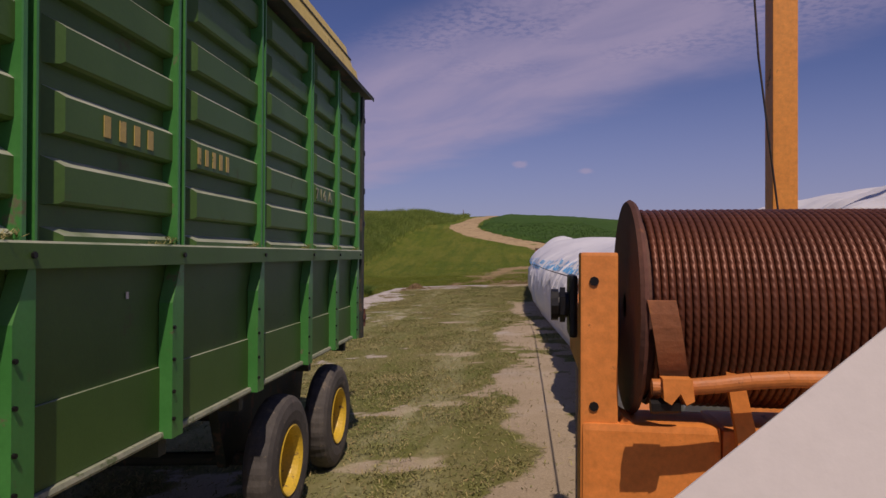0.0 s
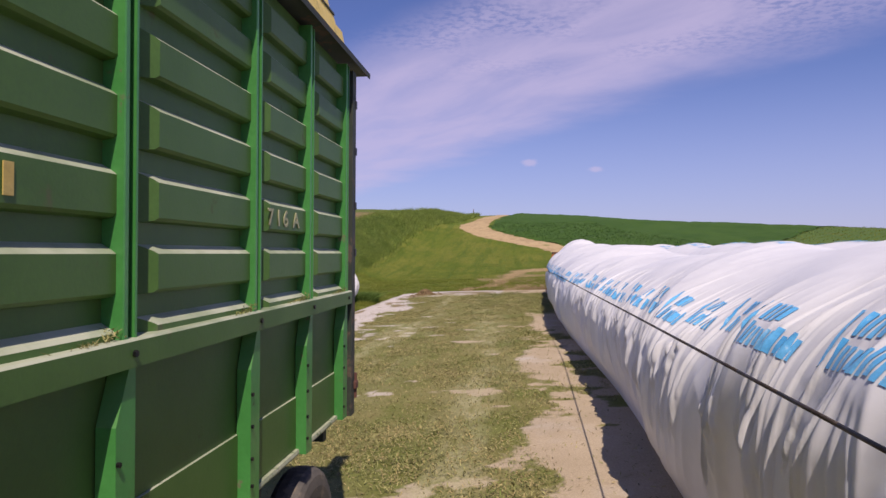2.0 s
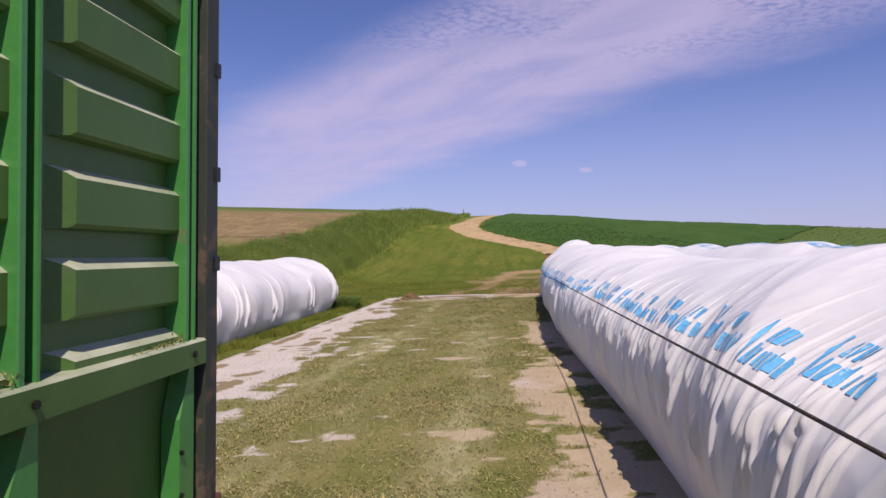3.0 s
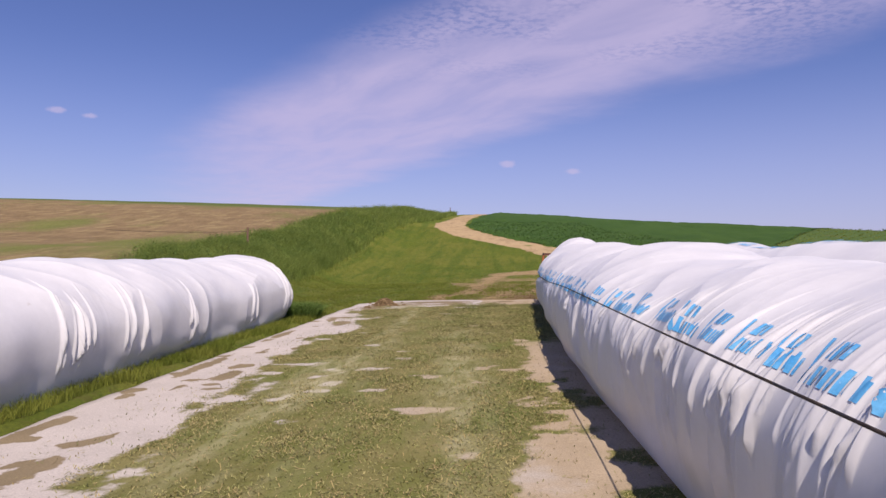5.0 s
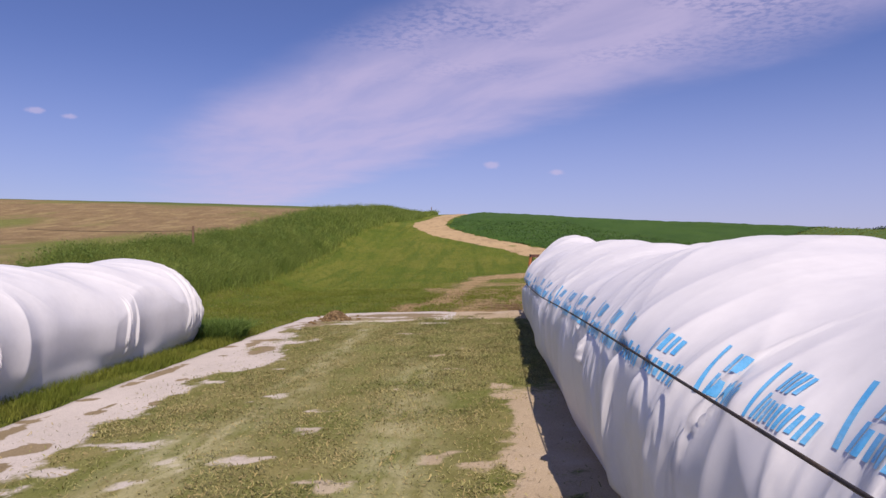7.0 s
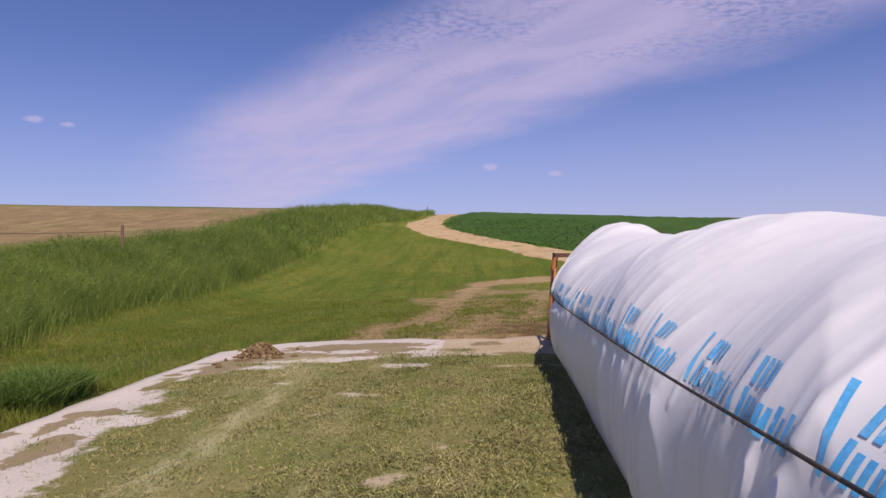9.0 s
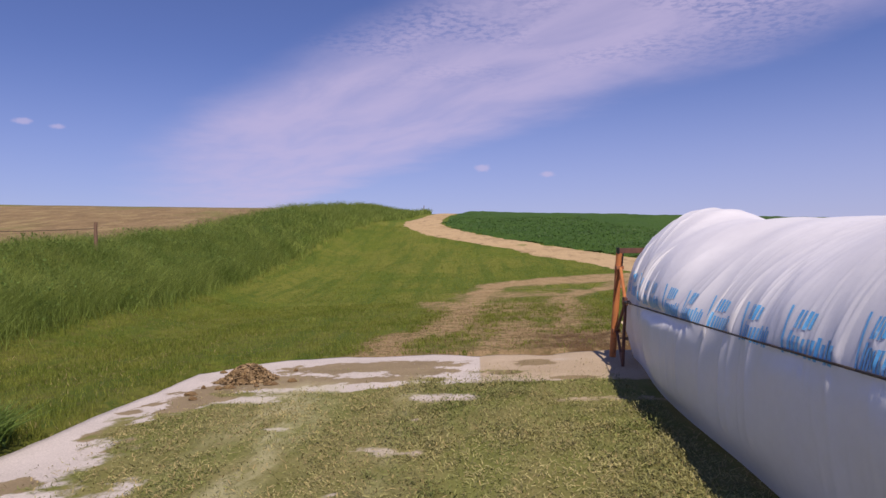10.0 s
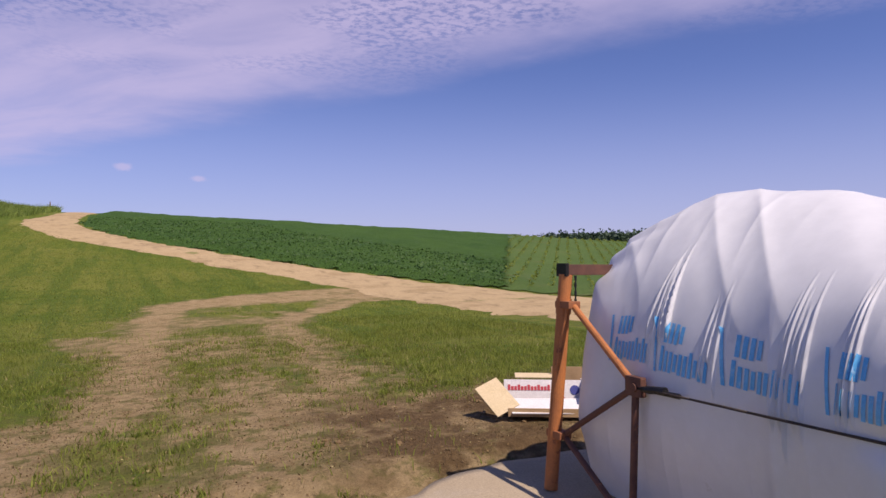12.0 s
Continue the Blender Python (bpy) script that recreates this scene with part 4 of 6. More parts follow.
        hang = ((0.24 if self.right else 0.085) * (ridge ** 2 - 0.28) + (0.0 if self.right else 0.028) * (sharp ** 2 - 0.25)) * side * early * self.fold * (0.6 if self.right else 1.0)
        for py, top_u, tip_u, width, rise, lean in self.pleats:
            m = np.abs(y - py) < 0.22
            if not m.any():
                continue
            yy, uu = y[m], rim[m]
            f = np.clip((uu - tip_u) / (top_u - tip_u), 0, 1)
            body = np.minimum(f / 0.10, (1 - f) / 0.90)
            w = width * (0.65 + 0.35 * np.clip(f / 0.35, 0, 1)) * (1 - 0.5 * f)
            prof = np.maximum(1 - ((yy - py - lean * (f - 0.5)) / w) ** 2, 0.0) ** 1.5
            hang[m] += rise * self.fold * body ** 0.8 * prof * ((u[m] > 0.5) if self.right else (u[m] < 0.5))
        thin = 1 - np.abs(2 * wave((y + 0.5 * drift) * 7.5 + 3, v * 0.9 + s) - 1)
        crease = (0.003 if self.right else 0.006) * (thin ** 4 - 0.15) * smooth01(wave(y * 0.7 + 31, v * 0.6), 0.58, 0.85) * (0.25 + side)
        drawn = smooth01(y, 29.5, 31.5) if self.rope else 0.0      # close soft ridges where the film is drawn up at the end
        comb = 1 - np.abs(2 * wave((y + 0.35 * drift) * 5.2 - v * 0.6 + s, v * 0.40 + 23) - 1)
        crease = crease + (0.004 + 0.008 * drawn) * (comb ** 2 - 0.3) * smooth01(wave(y * 0.8 + 41, v * 0.5 + s), 0.30, 0.60) * smooth01(rim, 0.15, 0.22) * (1 - 0.6 * smooth01(rim, 0.36, 0.5))
        lump = 0.105 * (wave(y * 0.7 + 3 * s, v * 0.6) - 0.5) + 0.048 * (wave(y * 1.8 + s, v * 1.3) - 0.5)
        pulled = (1 - smooth01(y, 3.6, 5.6)) * 0.12 * (np.abs(wave(y * 1.6 + v * 0.9, v * 1.1 - y * 0.5) - 0.5) - 0.2)
        pulled = pulled + (1 - smooth01(y, 3.4, 5.4)) * (0.08 * (np.abs(wave(y * 3.1 + v * 2.0, v * 2.4 - y) - 0.5) - 0.2) + 0.035 * (np.abs(wave(y * 6.5 + v * 3.0, v * 5.5 - y * 2.2) - 0.5) - 0.2))
        if self.rope:      # crumpled folds where the film leaves the machine
            fold1, fold2 = np.abs(2 * wave(v * 2.6 + y * 0.9, y * 0.8 + 3) - 1), np.abs(2 * wave(v * 6.0 + y * 1.5, y * 1.6 + 8) - 1)
            pulled = pulled + (1 - smooth01(y, 3.1, 4.0)) * smooth01(u, 0.22, 0.30) * (0.10 * (0.45 - fold1) + 0.045 * (0.45 - fold2))
        lump = lump * (1.2 if self.right else 1.0)
        d = (swell + hang + crease + lump + pulled) * smooth01(rim, 0.0, 0.05)
        r = np.sqrt((x / half) ** 2 + ((z - low) / 1.2) ** 2) + 1e-6
        x = x + d * (x / half) / r
        z = z + d * ((z - low) / 1.2) / r
        if self.rope:      # the rope presses the film in a little
            dz = (g + z - np.interp(y, *self.rope[1])) / 0.08
            over = np.interp(y, *self.rope[0]) - self.x + 0.014 - x
            x = x + np.where(u < 0.5, np.maximum(over, 0.0) * np.exp(-dz * dz), 0.0)
        tuck = smooth01(y, self.y1 - 3.4, self.y1) * (1 - smooth01(rim, 0.0, 0.11))
        x = x * (1 - 0.07 * tuck)
        k = 1 + self.gather * q ** 2.5 * np.sin(u * 61 * (1 + self.right) + 3 * np.sin(u * 17)) * smooth01(rim, 0.02, 0.1)
        over = 0.16 * q ** 2 * smooth01(z, 1.3, 2.1) if self.rope else 0.0      # the top hangs over the backstop
        return np.stack([self.x + x * narrow * k, y + over + 0 * u, g + z * sink * k], -1)

    def out(self, y, u):
        """Outward direction on the skin."""
        e = 0.004
        dy = self.skin(y + e, u) - self.skin(y - e, u)
        du = self.skin(y, u + e * 0.3) - self.skin(y, u - e * 0.3)
        n = np.cross(du, dy)
        n /= np.linalg.norm(n, axis=-1)[..., None] + 1e-12
        c = np.stack([self.x + 0 * y, y, slab_z(self.x, y) + 0.8], -1)
        flip = np.sign((n * (self.skin(y, u) - c)).sum(-1))
        return n * flip[..., None]

    def mesh(self, name, mat, step, around):
        ys = np.arange(self.y0, self.y1 - self.tail - step / 2, step)
        if self.rope:      # finer where pleats hang thickest
            ys = np.concatenate([np.arange(self.y0, 15.0, 0.0115), np.arange(15.0, 28.0, 0.022), np.arange(28.0, 30.6, 0.012), np.arange(30.6, self.y1 - self.tail - 0.004, 0.0075)])
        ys = np.concatenate([ys, self.y1 - self.tail + self.tail * np.sin(np.linspace(0, np.pi / 2, 110 if self.rope else 46))])
        us = np.linspace(0, 1, around)
        if self.rope:
            us = np.concatenate([np.linspace(0, 0.45, int(around * 0.66)), np.linspace(0.45, 1, int(around * 0.44))[1:]])
        if self.right:
            us = np.concatenate([np.linspace(0, 0.5, int(around * 0.28))[:-1], np.linspace(0.5, 1, int(around * 0.64))])
            ys = np.concatenate([np.arange(self.y0, 16.0, 0.05), np.arange(16.0, self.y1 - self.tail - 0.01, 0.015), self.y1 - self.tail + self.tail * np.sin(np.linspace(0, np.pi / 2, 130))])
        U, Y = np.meshgrid(us, ys)
        V = self.skin(Y, U)
        last = V[-1]
        mid = last.mean(0)
        caps = [mid + (last - mid) * f + np.array([0, 0.12 * (1 - f * f), 0]) for f in (0.985, 0.95, 0.85, 0.6, 0.3, 0.02)]
        first = V[0]
        start = first.mean(0)
        fore = []
        for f in np.linspace(0.02, 0.985, 26):      # the mouth, its film crumpled into hanging folds
            folds = 0.16 * (np.abs(wave(us * 34 + 2 * f, f * 2.2 + 4 * us) - 0.5) - 0.2) + 0.09 * (np.abs(wave(us * 70 + 5 * f, f * 6.0 + 9) - 0.5) - 0.2)
            ring = start + (first - start) * f
            ring[:, 1] -= 0.1 * (1 - f * f) + folds * smooth01(f, 0.1, 0.4) * (1 - smooth01(f, 0.93, 1.0))
            fore.append(ring)
        V = np.concatenate([c[None] for c in fore] + [V] + [c[None] for c in caps])
        idx = np.arange(V.shape[0] * V.shape[1]).reshape(V.shape[:2])
        F = np.stack([idx[:-1, :-1], idx[1:, :-1], idx[1:, 1:], idx[:-1, 1:]], -1).reshape(-1, 4)
        return from_arrays(name, V.reshape(-1, 3), F, mat, smooth=True)

    def decal(self, spans, y_of, u_of, lift=0.006):
        """Quads laid on the skin: spans of (s0, s1, t0, t1) in the print's own plane."""
        verts, quads = [], []
        for s0, s1, t0, t1, slant in spans:
            m, n = max(2, int((s1 - s0) / 0.022) + 2), max(2, int((t1 - t0) / 0.022) + 2)
            S, T = np.meshgrid(np.linspace(s0, s1, m), np.linspace(t0, t1, n), indexing="ij")
            y, u = y_of(S + slant * (T - t0)), u_of(T)
            p = self.skin(y, u) + self.out(y, u) * lift
            idx = np.arange(m * n).reshape(m, n) + sum(len(v) for v in verts)
            verts.append(p.reshape(-1, 3))
            quads.append(np.stack([idx[:-1, :-1], idx[1:, :-1], idx[1:, 1:], idx[:-1, 1:]], -1).reshape(-1, 4))
        return np.concatenate(verts), np.concatenate(quads)


def word(s, t, count, width, height, tall=()):
    """A row of plain bars, two for each character of a word that is drawn as plain shapes. tall: characters that rise higher."""
    made = []
    for i in range(count):
        high = height * (1.22 if i in tall else 1.0)
        made.append((s, s + width * 0.36, t, t + high, 0.0))
        made.append((s + width * 0.55, s + width * 0.91, t + 0.012 * (i % 2), t + height * (0.94 if i % 2 else 1.0), 0.0))
        s += width + 0.012
    return made


near_bag = Bag(2.45, 2.70, 34.60, ((2.8, 3.4, 5, 7, 9.5, 11.5, 13.5, 16, 18.5, 20.5, 23, 27, 29, 30.5, 31.7, 33, 34, 34.4, 34.6), (1.46, 1.56, 1.64, 1.66, 1.60, 1.61, 1.70, 1.79, 1.84, 1.86, 1.83, 1.72, 1.67, 1.62, 1.52, 1.36, 1.26, 1.24, 1.24)),
               ((2.8, 3.3, 4.6, 6.0, 8, 11, 14, 16.3, 17.8, 18.5, 19.3, 20.0, 20.8, 22.0, 22.9, 24.5, 28.6, 30, 31.5, 32.3, 32.8, 33.3, 33.8, 34.3, 34.6), (1.94, 1.92, 1.92, 1.92, 1.88, 1.84, 1.80, 1.80, 1.90, 1.95, 2.00, 1.95, 1.88, 1.85, 1.93, 2.06, 2.08, 2.10, 2.09, 2.10, 2.18, 2.33, 2.41, 2.41, 2.40)), 3.7, 0.8, 0.03, 0.11)
ROPE_Y = (1.5, 3.6, 8, 13.3, 17, 18.5, 20.5, 24.3, 27.5, 30.5, 32.3, 33.62)
ROPE_X = (ROPE_Y, (0.590, 0.622, 0.68, 0.735, 0.655, 0.625, 0.61, 0.67, 0.76, 0.85, 0.97, 1.125))
ROPE_Z = (ROPE_Y, (1.515, 1.492, 1.447, 1.39, 1.415, 1.43, 1.42, 1.325, 1.285, 1.255, 1.22, 1.178))
near_bag.rope = (ROPE_X, ROPE_Z)
rng = np.random.default_rng(14)
near_bag.pleats = [(*p[:3], p[3] + 0.012, p[4] * (0.7 if p[0] < 15 else 0.35), p[5]) for p in near_bag.pleats if p[0] < 28.0] + [
    (c + (i - n / 2) * gap + rng.normal() * 0.010, top + rng.uniform(-0.03, 0.04), low - 0.014 + rng.uniform(-0.016, 0.018), rng.uniform(0.012, 0.018), rng.uniform(0.028, 0.050), (n / 2 - i) * fan + rng.normal() * 0.012)
    for c, low, top, gap, fan, n in ((28.65, 0.16, 0.25, 0.03, 0.0, 1), (29.25, 0.15, 0.24, 0.03, 0.0, 1), (31.30, 0.165, 0.23, 0.06, 0.02, 1), (31.80, 0.150, 0.30, 0.035, 0.030, 5),
                                     (32.15, 0.140, 0.28, 0.04, 0.02, 3), (32.50, 0.130, 0.28, 0.040, 0.02, 5), (33.15, 0.17, 0.27, 0.05, 0.02, 3), (33.66, 0.185, 0.31, 0.030, 0.035, 6)) for i in range(n)] + [
    (17.55, 0.235, 0.03, 0.045, 0.085, 0.06), (18.75, 0.21, 0.13, 0.035, 0.085, 0.10), (19.5, 0.21, 0.17, 0.03, 0.07, 0.06), (22.6, 0.20, 0.11, 0.035, 0.06, 0.02)] + [
    (c + rng.normal() * 0.22, rng.uniform(0.25, 0.37), rng.uniform(0.05, 0.16), rng.uniform(0.022, 0.034), rng.uniform(0.016, 0.042), rng.uniform(-0.20, 0.04))
    for c, n in ((4.9, 6), (5.8, 6), (6.7, 10), (7.2, 10), (8.3, 8), (9.2, 11), (10.2, 8), (11.0, 10), (11.8, 11), (12.4, 14), (13.6, 10), (14.6, 5), (16.2, 4)) for _ in range(n)]
bag = tagged(near_bag.mesh("silage_bag", PLASTIC, 0.016, 160), "long white plastic silage bag with blue print and hanging folds", "silage bag", "silage bags")
# where the print's repeats lie along the bag, drawn together by the folds, and the height of its foot
PRINTS = (3.4, 4.0, 4.75, 5.63, 6.45, 7.05, 7.55, 8.1, 8.8, 9.35, 10.1, 10.9, 11.56, 12.05, 12.65, 13.12, 13.65, 14.5, 15.38, 15.85, 16.38, 17.05, 17.85, 18.3, 18.9, 19.6, 20.1, 20.8, 21.5,
          22.2, 22.95, 23.75, 24.6, 25.3, 26.2, 26.7, 27.55, 28.45, 29.3, 29.9, 30.5, 31.2, 31.7, 32.23, 33.0, 33.6, 34.15)
around = np.linspace(0.05, 0.42, 160)
for before, y in zip((2.8,) + PRINTS[:-1], PRINTS):
    pitch = min(max((y - before) / 0.80, 0.55), 1.0)
    foot = np.interp(y, (3.4, 5.6, 8, 11.6, 14, 17, 20, 24.6, 26, 28.5, 33), (1.53, 1.50, 1.44, 1.37, 1.40, 1.35, 1.35, 1.32, 1.32, 1.24, 1.31))
    base = np.interp(foot, np.maximum.accumulate(near_bag.skin(0 * around + y, around)[:, 2]), around)
    units = [(0.0, 0.034, -0.01, 0.31, -0.25)] + word(0.085, 0.165, 2, 0.115, 0.125) + word(0.07, 0.0, 5, 0.105, 0.118, (0, 3, 4))
    V, F = near_bag.decal(units, lambda s: y - s * pitch, lambda t: base + t / 5.3, 0.005)
    from_arrays("print_mark", V, F, BLUE, bag, "faded blue print bars", smooth=True)

second_bag = Bag(5.85, 3.5, 33.2, ((0, 40), (1.55, 1.55)), ((3, 34), (1.95, 1.98)), 12.3, 2.0, 0.3, 0.3)
behind = tagged(second_bag.mesh("silage_bag", PLASTIC, 0.10, 80), "white plastic silage bag lying behind another one", "silage bag", "silage bags")
for y in np.arange(5.0, 31.0, 0.86):
    V, F = second_bag.decal([(0.0, 0.035, -0.02, 0.33, -0.12)] + word(0.09, 0.175, 2, 0.085, 0.125) + word(0.05, 0.0, 5, 0.080, 0.115, (0, 3)), lambda s: y - s * 1.08, lambda t: 0.455 + t / 5.0, 0.02)
    from_arrays("print_mark", V, F, BLUE, behind, "faded blue print bars")

far_bag = Bag(-8.60, 4.0, 29.7, ((0, 40), (1.66, 1.66)), ((4, 12, 20, 24, 26, 27.1, 28.1, 29), (2.07, 2.07, 2.03, 1.95, 1.94, 1.97, 2.08, 1.82)), 8.1, 1.9, 0.45, 0.50, 1.0, True, 0.05)
rng = np.random.default_rng(15)
far_bag.pleats = [(c + rng.normal() * wide, rng.uniform(0.20, top), rng.uniform(0.03, 0.09), rng.uniform(0.030, 0.046), rng.uniform(0.040, 0.075), 0.16)
                  for c, wide, top, n in ((11.5, 0.28, 0.33, 6), (14.6, 0.28, 0.33, 4), (17.9, 0.22, 0.36, 11), (19.4, 0.2, 0.33, 4), (21.6, 0.2, 0.30, 5), (25.4, 0.14, 0.25, 5), (28.2, 0.28, 0.46, 13)) for _ in range(n)]
tagged(far_bag.mesh("silage_bag", PLASTIC, 0.035, 120), "plain white silage bag lying in the grass", "silage bag", "silage bags")

# ---------------------------------------------------------------- forage wagon
WX = -1.345                       # face of the mid rail
WALL = WX - 0.078                 # outer face of the side's flat sheet
REAR, FRONT = 5.90, -0.15
FLOOR, RAIL, TOP = 0.97, 1.70, 3.16
POSTS = (-0.08, 0.82, 1.75, 2.62, 3.53, 4.43, 5.13, 5.83)
FAR = WX - 2.35

wagon = empty("forage_wagon", pose(0, 0, 0), "tall green forage wagon with ribbed sides and yellow roof", "wagon")


def bolt(bm, p, r=0.008, h=0.010, axis=(1, 0, 0)):
    p = Vector(p)
    rod(bm, p, p + Vector(axis) * h, r, 6)


# lower side: flat sheets between tapered posts
for a, b in zip(POSTS[:-1], POSTS[1:]):
    bm = bmesh.new()
    box(bm, (WALL - 0.03, a + 0.003, FLOOR + 0.008), (WALL + 0.006, b - 0.003, 1.238), 0.003)
    box(bm, (WALL - 0.03, a + 0.003, 1.238), (WALL - 0.004, b - 0.003, RAIL - 0.045), 0.003)
    part("lower_panel", bm, GREEN, wagon)
# upper side: pressed sheets with raised bands that stop short of the post before them
BAND, PITCH, OUT = 0.125, 0.2165, 0.043
for a, b in zip(POSTS[:-1], POSTS[1:]):
    bm = bmesh.new()
    y0, y1 = a + 0.037, b - 0.008
    box(bm, (WALL - 0.03, y0, RAIL + 0.035), (WALL, y1, TOP - 0.01))
    sheet_metal = part("upper_panel", bm, GREEN, wagon)
    z = RAIL - 0.060
    for i in range(7):
        bm = bmesh.new()
        low = z - 0.010 if i else RAIL + 0.035
        prof = [(WALL - 0.004, low), (WALL + OUT - 0.010, low + 0.006 * (i > 0)), (WALL + OUT, low + 0.016 * (i > 0)), (WALL + OUT, z + BAND - 0.012), (WALL + OUT - 0.012, z + BAND - 0.002), (WALL - 0.004, z + BAND + 0.018)]
        if i == 6:
            prof = [(x, min(h, TOP - 0.012)) for x, h in prof]
        ends = [[bm.verts.new((x, y0 + 0.085 + 0.052 * (x - WALL + 0.004) / OUT, h)) for x, h in prof], [bm.verts.new((x, y1, h)) for x, h in prof]]
        n = len(prof)
        for k in range(n):
            bm.faces.new((ends[0][k], ends[0][(k + 1) % n], ends[1][(k + 1) % n], ends[1][k]))
        bm.faces.new(ends[0][::-1])
        bm.faces.new(ends[1])
        bmesh.ops.recalc_face_normals(bm, faces=bm.faces)
        part("pressed_rib", bm, GREEN, sheet_metal)
        z += PITCH
# posts
for i, y in enumerate(POSTS):
    bm = bmesh.new()
    prism(bm, [(y - 0.055, FLOOR - 0.02), (y + 0.035, FLOOR - 0.02), (y + 0.035, RAIL - 0.045), (y + 0.005, RAIL - 0.045), (y - 0.055, 1.50)], "x", WALL + 0.001, WALL + 0.060)
    low = part("lower_post", bm, GREEN_POST, wagon, "bright green tapered post")
    for z in (1.03, 1.14, 1.27, 1.40):
        bm = bmesh.new()
        bolt(bm, (WALL + 0.060, y - 0.048, z))
        part("bolt", bm, STEEL, low)
    bm = bmesh.new()
    prism(bm, [(WALL - 0.015, y - 0.034), (WALL + 0.063, y - 0.034), (WALL + 0.066, y - 0.030), (WALL + 0.066, y - 0.014), (WALL + 0.062, y - 0.010), (WALL + 0.004, y - 0.010),
               (WALL + 0.004, y + 0.025), (WALL + 0.063, y + 0.025), (WALL + 0.063, y + 0.035), (WALL - 0.015, y + 0.035)], "z", RAIL + 0.03, TOP - 0.02)
    part("upper_post", bm, GREEN_POST, wagon, "bright green channel post")
# rails
bm = bmesh.new()
prism(bm, [(WALL - 0.02, RAIL - 0.045), (WX, RAIL - 0.045), (WX, RAIL + 0.028), (WX - 0.008, RAIL + 0.035), (WALL - 0.02, RAIL + 0.035)], "y", FRONT, REAR + 0.012)
rail = part("mid_rail", bm, GREEN, wagon, "green rail with chaff on its ledge")
for y in POSTS:
    bm = bmesh.new()
    bolt(bm, (WX, y, RAIL - 0.006), 0.010, 0.009)
    part("bolt", bm, STEEL, rail)
bm = bmesh.new()
prism(bm, [(WALL - 0.06, FLOOR - 0.020), (WALL + 0.022, FLOOR - 0.020), (WALL + 0.026, FLOOR - 0.010), (WALL + 0.022, FLOOR + 0.006), (WALL - 0.06, FLOOR + 0.006)], "y", FRONT, REAR)
part("bottom_rail", bm, PALE_EDGE, wagon, "pale dusty bottom edge")
# body, front and tail
bm = bmesh.new()
box(bm, (FAR, FRONT, FLOOR), (WALL - 0.035, REAR - 0.05, TOP - 0.02))
part("body", bm, GREEN, wagon, "dark green box")
bm = bmesh.new()
box(bm, (FAR, REAR - 0.045, FLOOR - 0.03), (WALL + 0.03, REAR - 0.005, TOP - 0.02), 0.004)
tail = part("tailgate", bm, GREEN, wagon)
bm = bmesh.new()
box(bm, (WX - 0.055, REAR + 0.012, FLOOR - 0.03), (WX - 0.002, REAR + 0.095, TOP - 0.03), 0.005)
part("tail_post", bm, DARK, wagon, "dark steel corner post")
for z in (1.95, 2.25, 2.6, 2.9):
    bm = bmesh.new()
    box(bm, (WX - 0.03, REAR + 0.06, z), (WX + 0.004, REAR + 0.104, z + 0.05), 0.006)
    part("hinge", bm, STEEL, tail, "dark hinge block")
bm = bmesh.new()
box(bm, (WX - 0.03, REAR + 0.07, 1.10), (WX + 0.015, REAR + 0.13, 1.15), 0.01)
rod(bm, (WX, REAR + 0.10, 1.04), (WX, REAR + 0.10, 1.20), 0.012)
part("latch", bm, RUST_DARK, tail, "rusty latch")
# roof
bm = bmesh.new()
prism(bm, [(WX + 0.034, TOP + 0.022), (WX + 0.018, TOP + 0.10), (WX - 0.012, TOP + 0.115), (WX - 0.035, TOP + 0.20), (WX - 0.048, TOP + 0.205), (WX - 0.075, TOP + 0.315),
           (WX - 0.10, TOP + 0.335), (WX - 0.9, TOP + 0.42), (FAR + 0.1, TOP + 0.33), (FAR, TOP + 0.022)], "y", FRONT - 0.1, REAR - 0.33)
roof = part("roof", bm, YELLOW, wagon, "pale yellow sloping roof")
bm = bmesh.new()
prism(bm, [(WX + 0.034, TOP - 0.012), (WX + 0.040, TOP - 0.012), (WX + 0.042, TOP + 0.020), (WALL - 0.02, TOP + 0.02), (WALL - 0.02, TOP + 0.006), (WX + 0.034, TOP + 0.006)], "y", FRONT - 0.1, REAR + 0.30)
part("roof_lip", bm, DARK, roof, "dark roof edge")
bm = bmesh.new()
prism(bm, [(WX - 0.036, TOP + 0.196), (WX - 0.026, TOP + 0.198), (WX - 0.030, TOP + 0.212), (WX - 0.046, TOP + 0.210)], "y", FRONT - 0.1, REAR - 0.33)
part("roof_seam", bm, DARK, roof, "dark seam strip")
